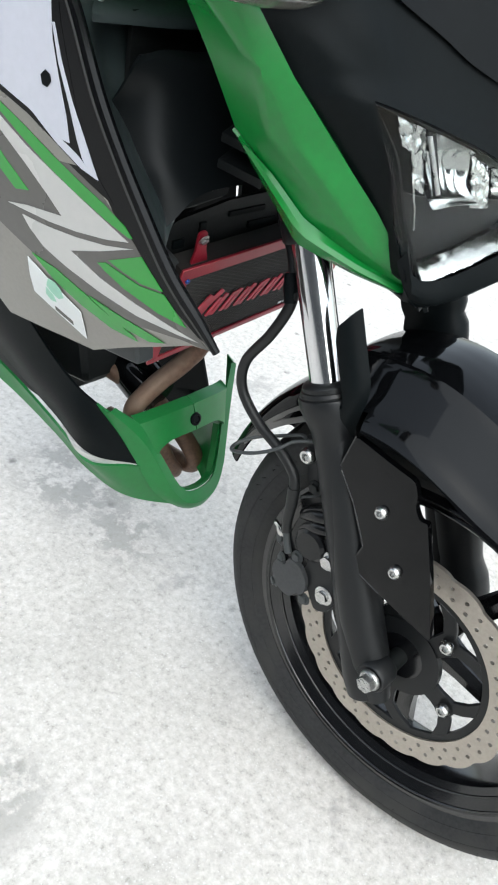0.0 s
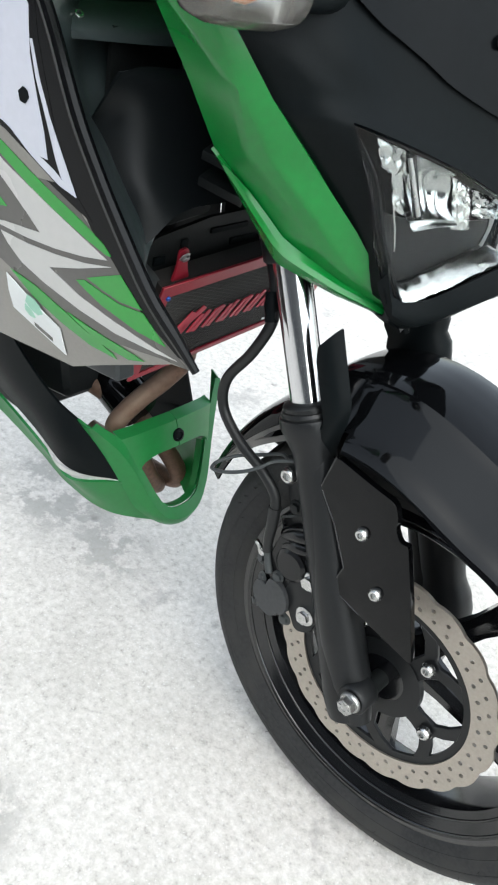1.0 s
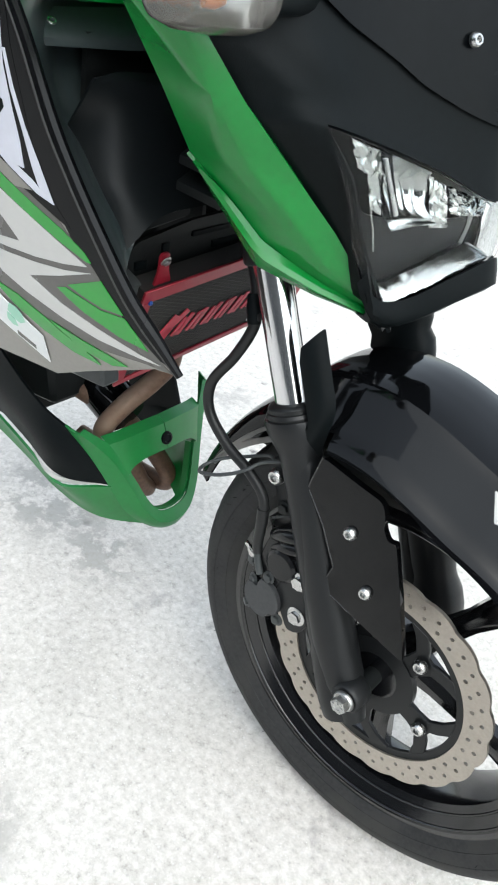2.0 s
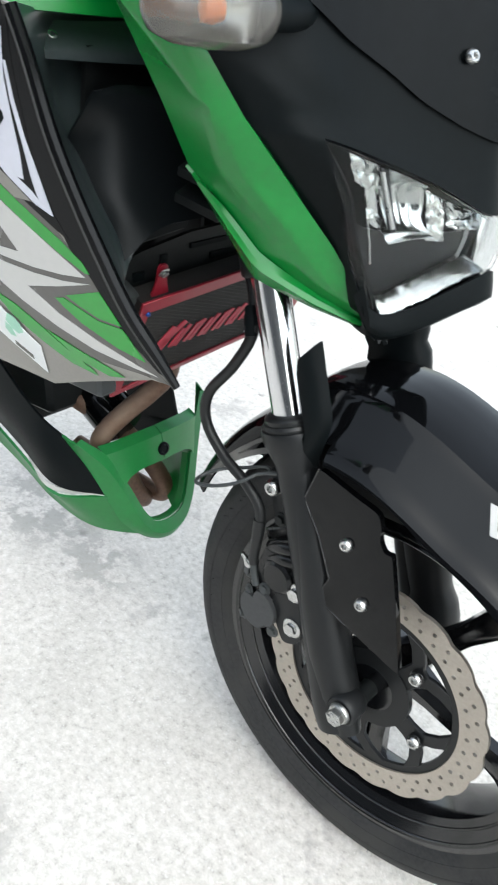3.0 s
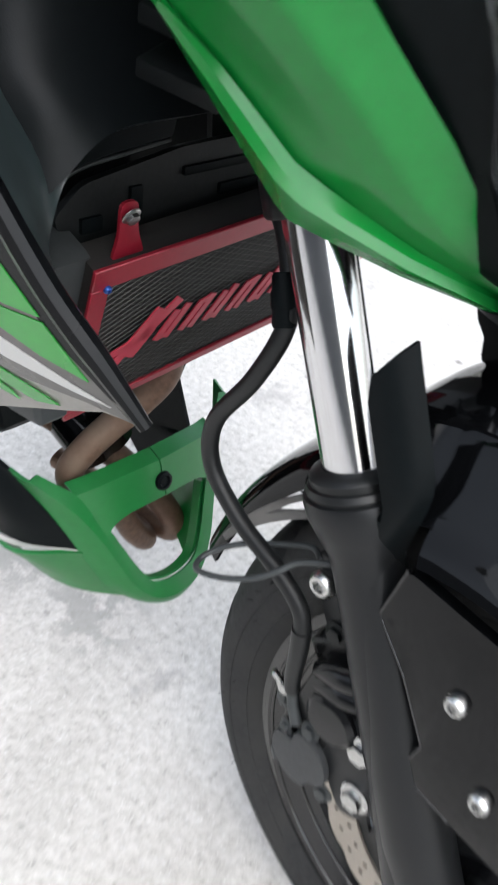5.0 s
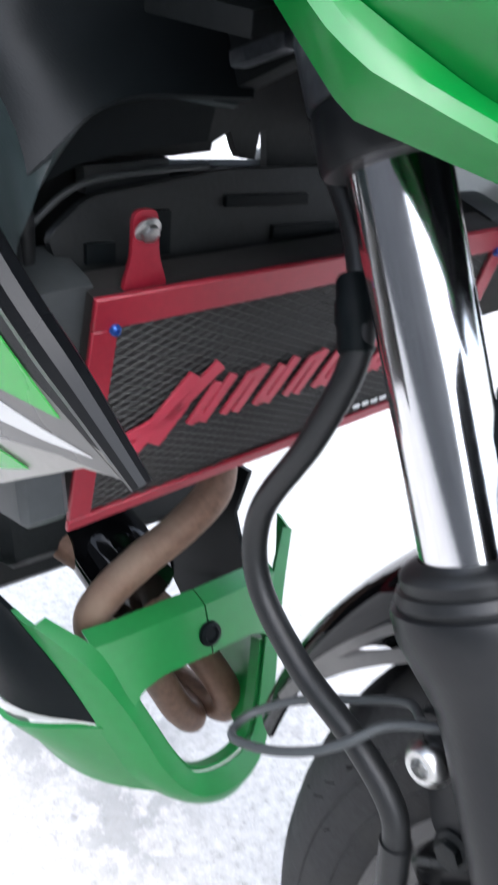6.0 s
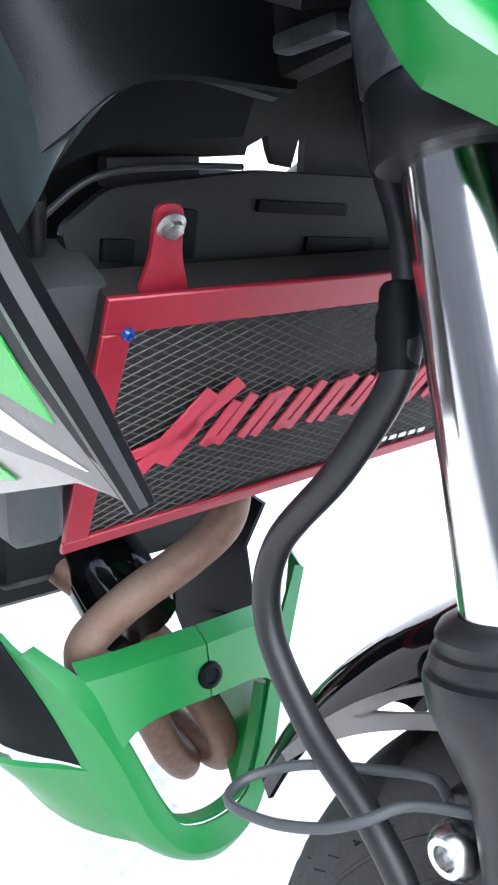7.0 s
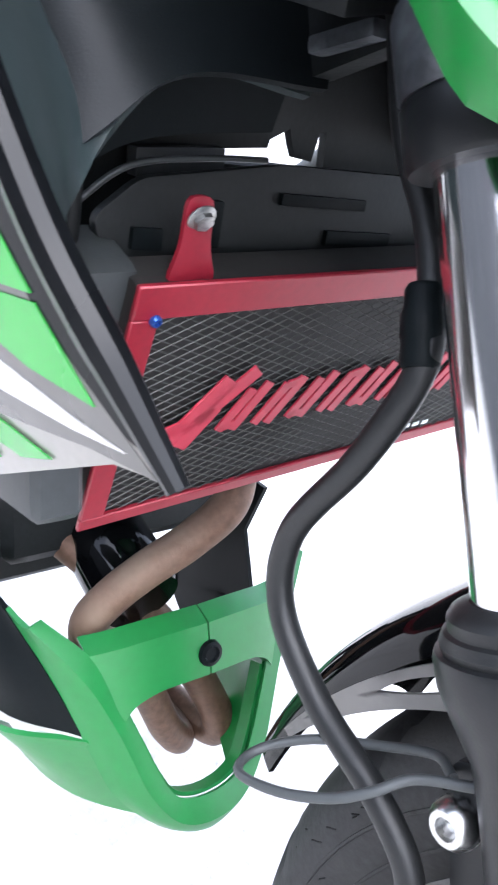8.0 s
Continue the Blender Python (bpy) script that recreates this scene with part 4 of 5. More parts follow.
LENS_AT = [lens_grid[i][10] for i in (2, 6, 10, 15, 20, 25, 30, 34, 38)]
lamp = part("headlamp", sheet(lens_grid, 0.003), M_GLASS, cowl, "clear headlamp lens", 40)
back = [[p + V(-0.052 + 0.016 * abs(p.y) / 0.18, 0, 0.0) for p in col] for col in lens_grid]
part("lamp_bowl", sheet(back, 0.003), M_MATTE, lamp, "", 40)
for edge, lift in ((lens_grid[0], -0.003), (lens_grid[-1], -0.003), ([c[0] for c in lens_grid], 0.0015), ([c[-1] for c in lens_grid], -0.003)):
    rim_line = [[V(p.x - d, p.y * 0.955, p.z + lift) for d in (0.004, 0.030, 0.058)] for p in edge]
    part("lamp_wall", sheet(rim_line, 0.002), M_MATTE, lamp, "", 40)


def in_lamp(u, v, deep):
    """A place behind the lens, u across (0 to 40), v down (0 to 10)."""
    i, j = min(39, int(u)), min(9, int(v))
    a, b = u - i, v - j
    p = lens_grid[i][j].lerp(lens_grid[i + 1][j], a).lerp(lens_grid[i][j + 1].lerp(lens_grid[i + 1][j + 1], a), b)
    return p + V(-deep * (1 - 0.45 * abs(p.y) / 0.18), 0, 0)


for s in (-1, 1):
    def half(u, v, deep):
        return in_lamp(20 + s * (20 - u), v, deep)

    # fluted half bowl with a bright lip, a stippled panel beside it, a folded outer piece
    rnd = random.Random(11)
    bm = bmesh.new()
    g = []
    for i in range(49):
        f = i / 48
        u = 7.9 + 5.0 * f
        flute = 0.0028 * abs(math.sin(5 * math.pi * f))
        g.append([half(u + 0.25 * math.sin(9 * q + 4 * f), 0.15 + 3.75 * q, 0.013 + 0.022 * math.sin(math.pi * q) ** 0.7 * (0.5 + 0.5 * math.sin(math.pi * f)) - flute * math.sin(math.pi * q)) for q in (k / 14 for k in range(15))])
    sheet(g, 0.0012, bm, side=s)
    part("bowl_reflector", bm, M_REFLECTOR, lamp, "fluted silver reflector bowl", 50)
    bm = bmesh.new()
    g = []
    for i in range(25):
        f = i / 24
        low = 4.75 - 0.55 * f - 0.2 * math.sin(math.pi * f)
        g.append([half(7.7 + 5.2 * f, 3.45 + (low - 3.45) * q, 0.030 - 0.022 * q + 0.0014 * math.sin(16 * q + 3 * f)) for q in (k / 10 for k in range(11))])
    sheet(g, 0.0012, bm, side=s)
    part("bowl_lip", bm, M_REFLECTOR, lamp, "bright reflector lip", 50)
    for u0, u1, v0, v1, nu, nv, near, rough in ((13.1, 15.2, 0.4, 4.9, 12, 16, 0.020, 0.0022), (3.6, 6.9, 0.2, 2.0, 12, 7, 0.013, 0.0045), (4.9, 6.6, 1.9, 4.1, 5, 9, 0.012, 0.0035), (15.8, 19.7, 0.3, 3.4, 14, 10, 0.021, 0.004)):
        g = [[half(u0 + (u1 - u0) * (i + (rnd.uniform(-0.3, 0.3) if 0 < i < nu else 0)) / nu + (0.25 * j / nv),
                   v0 + (v1 - v0) * (j + (rnd.uniform(-0.3, 0.3) if 0 < j < nv else 0)) / nv, near + rnd.uniform(0.0, rough)) for j in range(nv + 1)] for i in range(nu + 1)]
        bm = sheet(g, 0.0012, side=s)
        bmesh.ops.triangulate(bm, faces=bm.faces)
        part("side_reflector", bm, M_REFLECTOR, lamp, "crumpled silver reflector facets", 50)
    part("divider_edge", sweep([half(5.0, 3.9, 0.011), half(5.2, 4.9, 0.011), half(5.6, 5.2, 0.012), half(6.3, 6.6, 0.013)], 0.0010, 16, 8), M_REFLECTOR, lamp, "", 40)
    g = [[half(6.5 + 0.9 * w + 1.1 * q, 0.3 + 3.6 * q, 0.010) for w in (0, 0.5, 1)] for q in (0, 0.25, 0.5, 0.75, 1)]
    part("lamp_strut", sheet(g, 0.002, side=s), M_LAMPGREY, lamp, "", 30)
    g = [[half(u, v, 0.034) for v in (4.4, 5.5, 6.6, 7.7, 8.6, 9.3)] for u in (5, 6, 7, 9, 11, 13, 15, 17, 19.8)]
    part("lamp_divider", sheet(g, 0.002, side=s), M_LAMPGREY, lamp, "dark grey lamp divider", 30)
    g = [[half(8.2 + 11.6 * i / 30, v + (rnd.uniform(-0.09, 0.09) if 0 < i < 30 else 0), d + rnd.uniform(0.0, 0.0025)) for v, d in ((9.95, 0.003), (9.7, 0.008), (9.45, 0.016), (9.25, 0.026))] for i in range(31)]
    part("lower_reflector", sheet(g, 0.002, side=s), M_REFLECTOR, lamp, "bright lower reflector strip", 30)
    part("bulb_tube", sweep([half(6.6, 0.5, 0.007), half(7.2, 2.0, 0.007), half(8.0, 3.7, 0.007)], 0.0022, 12, 10), M_STEEL, lamp, "", 40)
chin = loft([
    [p + V(0.001, 0, 0.002) for p in LENS_AT],
    [p + V(0.006, 0, -0.012) for p in LENS_AT],
    [(-0.1225, -0.0794, 0.7110), (-0.1070, -0.0676, 0.7038), (-0.0591, 0.0000, 0.7461), (-0.1070, 0.0676, 0.7038), (-0.1225, 0.0794, 0.7110)],
    [(-0.1571, -0.0778, 0.7097), (-0.1431, -0.0459, 0.7066), (-0.1120, 0.0000, 0.7232), (-0.1431, 0.0459, 0.7066), (-0.1571, 0.0778, 0.7097)]], 28, 12)
part("chin", sheet(chin, 0.005), M_MATTE, cowl, "", 40)

# turn signals on the cowl
for s in (-1, 1):
    m = frame_of((-0.10, s * 1.0, 0.0), V(-0.1873, s * 0.2130, 0.9519))
    bm = lathe([(0, 0.0), (0.014, 0.0), (0.020, 0.008), (0.0220, 0.020)] + [(0.0222 + 0.0006 * (k % 2), 0.022 + 0.0028 * k) for k in range(13)] + [(0.0215, 0.066), (0.0200, 0.080), (0.0150, 0.094), (0.007, 0.101), (0, 0.103)], m @ Matrix.Diagonal((1.05, 1.05, 1, 1)), 36)
    sig = part("turn_signal", bm, M_FROST, cowl, "clear turn signal with an amber bulb", 40)
    bm = lathe([(0, 0.0), (0.004, 0.0), (0.0055, 0.008), (0.005, 0.016), (0, 0.020)], m @ Matrix.Translation((0, 0, 0.046)), 24)
    part("bulb", bm, M_BULB, sig, "amber bulb", 40)
    bm = sheet(loft([[m @ V(0.016 * math.cos(t), 0.016 * math.sin(t), h) for t in (radians(60 + 15 * i) for i in range(17))] for h in (0.008, 0.030, 0.060, 0.085)], 16, 8), 0.001)
    part("reflector", bm, M_REFLECTOR, sig, "", 40)
    bm = sweep([V(-0.2015, s * 0.1459, 0.9505), V(-0.1913, s * 0.1820, 0.9514), V(-0.1873, s * 0.2182, 0.9519)], 0.012, 16, 8)
    part("stalk", bm, M_MATTE, sig, "", 60)

# ---- radiator behind its red guard ----
RAD = Matrix.Translation((-0.349, -0.144, 0.647)) @ Matrix.Rotation(radians(18.7), 4, 'Y') @ Matrix.Rotation(radians(3.6), 4, 'X') @ Matrix.Translation((0, 0.157, 0))   # y across, -z down the guard, x out of it
RW, RH = 0.157, 0.153


def rad(y, d, out=0.0):
    return RAD @ V(out, y, -d)


rad_plane = RAD @ Matrix(((0, 0, 1, 0), (1, 0, 0, 0), (0, 1, 0, 0), (0, 0, 0, 1)))   # u across, v up, depth outwards
def rad_floor(u):
    """How far down the guard reaches at u: its lower edge climbs towards the left."""
    return -RH + 0.012 * (u + RW) / (2 * RW)


core = part("radiator", prism([(-RW + 0.003, -0.003), (RW - 0.003, -0.003), (RW - 0.003, rad_floor(RW) + 0.004), (-RW + 0.003, rad_floor(-RW) + 0.004)], rad_plane @ Matrix.Translation((0, 0, -0.0262)), 0.026, 0.003), M_CORE, bike, "black radiator core", 40)
bm = bmesh.new()
prism([(-RW, 0.001), (RW, 0.001), (RW, -0.0165), (-RW, -0.0165)], rad_plane, 0.0035, 0.0008, 1, bm)
prism([(-RW, rad_floor(-RW)), (RW, rad_floor(RW)), (RW, rad_floor(RW) + 0.0085), (-RW, rad_floor(-RW) + 0.0085)], rad_plane, 0.0035, 0.0008, 1, bm)
for s in (-1, 1):
    prism([(s * RW, -0.0165), (s * (RW - 0.014), -0.0165), (s * (RW - 0.014), rad_floor(s * RW) + 0.0085), (s * RW, rad_floor(s * RW) + 0.0085)], rad_plane, 0.0035, 0.0008, 1, bm)
guard = part("radiator_guard", bm, M_RED, core, "red anodised radiator guard frame", 40)
# woven wire mesh
bm = bmesh.new()
w = RW - 0.013
for k in range(-46, 47):
    for lean in (-1, 1):
        u0 = k * 0.0120
        pts = []
        for v in (-0.0150, -RH + 0.010):
            pts.append((u0 + lean * (v + RH / 2) * 2.2, v))
        (ua, va), (ub, vb) = pts
        # clip to the frame
        d = ub - ua
        lo, hi = sorted(((-w - ua) / d, (w - ua) / d))
        a, b = max(0, lo), min(1, hi)
        if b - a < 0.02:
            continue
        for _ in range(3):
            if va + (vb - va) * b < rad_floor(ua + d * b) + 0.006:
                b -= 0.06
        if b - a < 0.02:
            continue
        p, q = V(ua + d * a, va + (vb - va) * a, 0.0012 + 0.0004 * lean), V(ua + d * b, va + (vb - va) * b, 0.0012 + 0.0004 * lean)
        mm = frame_of(q - p, p)
        lathe([(0.00040, 0), (0.00040, (q - p).length)], rad_plane @ mm, 4, bm)
part("wire_mesh", bm, M_WIRE, guard, "woven diamond wire mesh", 60)


def slanted_strokes(strokes, m, depth, bm=None):
    """A script-like row of tapered strokes, drawn as plain shapes."""
    bm = bm or bmesh.new()
    for (x0, y0), (x1, y1), w0, w1 in strokes:
        w0, w1 = w0 * 1.15, w1 * 1.15
        d = (V(x1, y1) - V(x0, y0)).normalized()
        nrm = V(-d.y, d.x)
        a, b = V(x0, y0), V(x1, y1)
        prism([tuple(a + nrm * w0), tuple(a - nrm * w0), tuple(b - nrm * w1), tuple(b + nrm * w1)], m, depth, 0.0004, 1, bm)
    return bm


strokes = [((-0.134, -0.092), (-0.106, -0.084), 0.0030, 0.0036), ((-0.126, -0.106), (-0.090, -0.058), 0.0040, 0.0052), ((-0.104, -0.085), (-0.0745, -0.054), 0.0036, 0.0042),
           ((-0.110, -0.101), (-0.094, -0.076), 0.0046, 0.0040)]
for k in range(8):
    x0 = -0.077 + 0.0238 * k
    strokes += [((x0 - 0.010, -0.094), (x0 + 0.004, -0.067), 0.0027, 0.0029), ((x0 - 0.001, -0.095), (x0 + 0.014, -0.064), 0.0028, 0.0031)]
    strokes += [((x0 + 0.0035, -0.0685), (x0 + 0.011, -0.0665), 0.0024, 0.0022)] if k % 2 else [((x0 - 0.010, -0.0925), (x0 - 0.001, -0.0905), 0.0022, 0.0024)]
for st in strokes:
    part("emblem_stroke", slanted_strokes([st], rad_plane @ Matrix.Translation((0, 0, 0.0030)), 0.0016), M_PINK, guard, "red slanted emblem stroke", 40)
for k in range(5):
    part("print_bar", prism([(0.060 + 0.009 * k, -RH + 0.024), (0.066 + 0.009 * k, -RH + 0.0243), (0.066 + 0.009 * k, -RH + 0.0273), (0.060 + 0.009 * k, -RH + 0.027)], rad_plane @ Matrix.Translation((0, 0, 0.0028)), 0.0008), M_STICKER, guard, "", 0)
bm = prism(round_outline([(-0.145, -0.004), (-0.119, -0.004), (-0.1245, 0.012), (-0.1255, 0.034), (-0.1385, 0.034), (-0.1395, 0.012)], 0.005), rad_plane @ Matrix.Translation((0, 0, -0.009)) @ Matrix.Rotation(radians(-14), 4, 'X'), 0.003, 0.0006)
tab = part("guard_tab", bm, M_RED, guard, "red mounting tab", 40)
tab.location = (0, 0.006, -0.001)
bolt("hex", rad(-0.132, -0.0255, -0.011), RAD.to_3x3() @ V(1, 0, -0.2), 0.66, tab, M_NUT)
for y in (-0.1455, 0.1455):
    bolt("socket", rad(y, 0.0165, 0.0035), RAD.to_3x3() @ V(1, 0, 0), 0.42, guard, M_BLUE, "screw", "small blue anodised screw")
# side tank and lower hose of the radiator
for s in (-1, 1):
    bm = box((0.030, 0.150, 0.040), rad_plane @ Matrix.Translation((s * (RW + 0.006), -0.075, -0.030)), 0.008)
    part("side_tank", bm, M_GREYPLASTIC, core, "dark grey radiator end tank", 40)
bm = box((0.075, 0.028, 0.048), Matrix.Translation((-0.414, -0.156, 0.540)) @ Matrix.Rotation(radians(-10), 4, 'Y'), 0.010, None, 3)
part("coolant_bottle", bm, M_GREYPLASTIC, core, "grey plastic coolant bottle", 40)

# ---- frame parts over and behind the radiator ----
frame_bar = part("frame", sweep([(-0.30, 0, 0.80), (-0.40, -0.06, 0.78), (-0.52, -0.13, 0.70), (-0.70, -0.16, 0.60)], 0.020, 16, 30), M_DARK, bike, "dusty black tubular frame", 60)
frame_bar.location = (-0.015, 0.014, -0.009)
part("frame_tube", sweep([(-0.30, 0, 0.80), (-0.40, 0.06, 0.78), (-0.52, 0.13, 0.70), (-0.70, 0.16, 0.60)], 0.020, 16, 30), M_DARK, frame_bar, "", 60)
bm = prism(round_outline([(-0.162, 0.676), (-0.140, 0.694), (-0.060, 0.706), (0.060, 0.708), (0.150, 0.690), (0.150, 0.650), (0.045, 0.660), (-0.10, 0.652), (-0.150, 0.650)], 0.006),
           Matrix(((0, 0, 1, -0.374), (1, 0, 0, 0), (0, 1, 0, 0), (0, 0, 0, 1))), 0.006, 0.001)
plate = part("mounting_plate", bm, M_DARK, frame_bar, "dusty pressed steel plate", 40)
# raised blocks whose darker colour stands in for shade in sunk places
for u, v, a, b in ((-0.135, 0.668, 0.016, 0.010), (-0.100, 0.676, 0.010, 0.022), (-0.030, 0.690, 0.060, 0.006), (0.0, 0.672, 0.050, 0.008)):
    bm = box((0.004, a, b), Matrix.Translation((-0.367, u, v)), 0.001)
    part("recess_shade", bm, M_MATTE, plate, "", 40)
LOW = [(-0.185, 0.66), (-0.116, 0.66), (-0.072, 0.66), (-0.070, 0.7065), (-0.066, 0.7065), (-0.038, 0.7095), (-0.037, 0.714), (-0.024, 0.721), (-0.020, 0.712), (-0.016, 0.706), (-0.004, 0.705),
       (-0.001, 0.721), (0.004, 0.722), (0.011, 0.66), (0.087, 0.66), (0.18, 0.66), (0.18, 0.885), (-0.185, 0.885)]
FRONTAL = Matrix(((0, 0, 1, -0.424), (1, 0, 0, 0.007), (0, 1, 0, 0), (0, 0, 0, 1)))
bm = prism(LOW, FRONTAL, 0.006, 0.0)
part("air_box", bm, M_DARK, frame_bar, "dark air box wall under the tank", 40)
bm = box((0.010, 0.052, 0.014), Matrix.Translation((-0.405, -0.098, 0.699)) @ Matrix.Rotation(radians(5), 4, 'X'), 0.002)
part("wiring_block", bm, M_GREYPLASTIC, frame_bar, "grey wiring connector block", 40)
part("wiring_loom", sweep([(-0.385, -0.165, 0.676), (-0.380, -0.140, 0.697), (-0.378, -0.100, 0.704), (-0.382, -0.06, 0.706)], 0.0016, 8, 24), M_GREYPLASTIC, frame_bar, "", 60)
part("coolant_hose", sweep([(-0.365, -0.195, 0.700), (-0.372, -0.186, 0.670), (-0.385, -0.180, 0.640), (-0.400, -0.178, 0.600)], 0.013, 16, 24), M_HOSE, frame_bar, "black rubber coolant hose", 60)
part("wiring_loom", sweep([(-0.360, -0.176, 0.690), (-0.368, -0.172, 0.668), (-0.378, -0.170, 0.640), (-0.392, -0.172, 0.600)], 0.004, 10, 24), M_HOSE, frame_bar, "", 60)
for s in (-1, 1):
    bm = prism(round_outline([(-0.300, 0.900), (-0.240, 0.830), (-0.260, 0.770), (-0.330, 0.745), (-0.420, 0.72), (-0.42, 0.90)], 0.006), side_plane(s * 0.075, s), 0.012, 0.003)
    part("frame_gusset", bm, M_DARK, frame_bar, "", 40)
bm = box((0.036, 0.010, 0.0075), Matrix.Translation((-0.309, -0.091, 0.7605)) @ Matrix.Rotation(radians(-14), 4, 'Y'), 0.003)
part("steering_stop", bm, M_CAST, frame_bar, "worn bare cast steering stop", 40)
for z in (0.775, 0.800):
    bm = box((0.050, 0.050, 0.010), Matrix.Translation((-0.300, -0.115, z)) @ Euler((0.2, 0.15, 0.3)).to_matrix().to_4x4(), 0.002)
    part("connector", bm, M_DARK, frame_bar, "", 40)

# engine behind the radiator
bm = box((0.20, 0.22, 0.26), Matrix.Translation((-0.66, 0.0, 0.49)) @ Matrix.Rotation(radians(-12), 4, 'Y'), 0.02, None, 3)
engine = part("engine", bm, M_DARK, bike, "dusty dark engine block", 40)
for k in range(6):
    bm = box((0.21, 0.235, 0.006), Matrix.Translation((-0.655 - 0.004 * k, 0, 0.43 + 0.035 * k)) @ Matrix.Rotation(radians(-12), 4, 'Y'), 0.002)
    part("cooling_fin", bm, M_DARK, engine, "", 40)
bm = box((0.30, 0.20, 0.16), Matrix.Translation((-0.80, 0.0, 0.36)), 0.03, None, 3)
part("crankcase", bm, M_DARK, engine, "", 40)

bm = box((0.22, 0.10, 0.18), Matrix.Translation((-0.74, 0.100, 0.42)), 0.03, None, 3)
part("side_cover", bm, M_DARK, engine, "dark engine side cover", 40)

bm = box((0.14, 0.26, 0.09), Matrix.Translation((-0.605, 0.01, 0.630)) @ Matrix.Rotation(radians(-8), 4, 'Y'), 0.012, None, 3)
part("cylinder_head", bm, M_DARK, engine, "dusty dark cylinder head", 40)

# exhaust header pipes
HEAD_A = [(-0.5052, 0.0312, 0.5047), (-0.4632, 0.0264, 0.4872), (-0.4447, 0.0121, 0.4644), (-0.4517, -0.0116, 0.4364), (-0.4615, -0.0400, 0.4123), (-0.4694, -0.0609, 0.3900), (-0.4753, -0.0724, 0.3685), (-0.4793, -0.0652, 0.3433),
          (-0.4813, -0.0374, 0.3151), (-0.4815, -0.0098, 0.2794), (-0.4781, 0.0140, 0.2324), (-0.4849, 0.0362, 0.2043), (-0.5271, 0.0463, 0.1975), (-0.6491, 0.0322, 0.2166)]
HEAD_B = [(-0.6099, -0.0777, 0.4224), (-0.5538, -0.0592, 0.3933), (-0.5164, -0.0313, 0.3691), (-0.4979, 0.0104, 0.3218), (-0.4795, 0.0463, 0.2652), (-0.4685, 0.0627, 0.2284), (-0.4781, 0.0662, 0.2060), (-0.5270, 0.0604, 0.2003), (-0.6491, 0.0322, 0.2166)]
ex = part("exhaust_header", sweep(HEAD_A, 0.0138, 20, 110), M_PIPE, bike, "rusty brown exhaust header pipe", 60)
part("second_pipe", sweep(HEAD_B, 0.0145, 20, 80), M_PIPE, ex, "rusty brown exhaust pipe", 60)
bm = lathe([(0, 0), (0.030, 0), (0.034, 0.006), (0.034, 0.070), (0.030, 0.076), (0, 0.076)], frame_of((0.9, 0.05, -0.35), V(-0.5536, -0.0264, 0.3932)), 30)
part("oil_filter", bm, M_GLOSS, engine, "glossy black oil filter", 40)

# ---- belly cowl ----
BELLY_MID = -0.003


def belly(y, z, ahead=0.0):
    """A place on the swept front of the belly cowl, y from its middle."""
    return V(-0.425 + 0.30 * (0.355 - z) - 2.6 * y * y + ahead, BELLY_MID + y, z - 0.3 * ahead)


# upper bar in two halves that meet under the middle rivet
BAR_UP = [(0.0, 0.376), (0.022, 0.3755), (0.045, 0.373), (0.066, 0.369), (0.086, 0.365)]
BAR_LOW = [(0.0, 0.3435), (0.022, 0.343), (0.042, 0.340), (0.058, 0.332), (0.066, 0.322)]
belly_cowl = None
for s in (-1, 1):
    edge = 0.0006
    rails = [[belly(s * max(y, edge), z, d) for y, z in line] for line, d in ((BAR_UP, -0.014), (BAR_UP, 0.0), (BAR_LOW, 0.003), (BAR_LOW, -0.016))]
    bm = sheet(loft(rails, 24, 9, smooth_v=False), 0.0035, side=s)
    if belly_cowl is None:
        belly_cowl = part("belly_cowl", bm, M_GREEN_DULL, bike, "green belly cowl with an open nose", 40)
    else:
        part("bar_half", bm, M_GREEN_DULL, belly_cowl, "", 40)
# rounded nose and both cheeks, folded round the opening
OUTER = [(0.0, 0.2105), (0.026, 0.2190), (0.050, 0.2370), (0.068, 0.2570), (0.078, 0.2800), (0.086, 0.3000), (0.105, 0.3450), (0.124, 0.3880)]
RIDGE = [(0.0, 0.2340), (0.020, 0.2370), (0.036, 0.2470), (0.052, 0.2700), (0.062, 0.2950), (0.072, 0.3200), (0.090, 0.3540), (0.119, 0.3895)]
INNER = [(0.0, 0.2480), (0.018, 0.2500), (0.032, 0.2570), (0.043, 0.2750), (0.052, 0.2960), (0.062, 0.3200), (0.082, 0.3620), (0.112, 0.3890)]


def both(half, ahead):
    """The half outline from the near tip round the nose to the far tip."""
    return [belly(-y, z, ahead) for y, z in half[:0:-1]] + [belly(y, z, ahead) for y, z in half]


nose = loft([both(OUTER, -0.012), both([((a[0] + b[0]) / 2, (a[1] + b[1]) / 2) for a, b in zip(OUTER, RIDGE)], -0.001), both(RIDGE, 0.006), both(INNER, 0.0)], 72, 9, smooth_v=False)
part("nose_frame", sheet(nose, 0.0035, side=-1), M_GREEN_DULL, belly_cowl, "green nose frame round the opening", 24)
lining = loft([both(INNER[:6], -0.001), [p + V(-0.012, 0, -0.004) for p in both(INNER[:6], 0.0)]], 50, 4)
part("opening_lining", sheet(lining, 0.003, side=-1), M_GREEN_DULL, belly_cowl, "", 40)
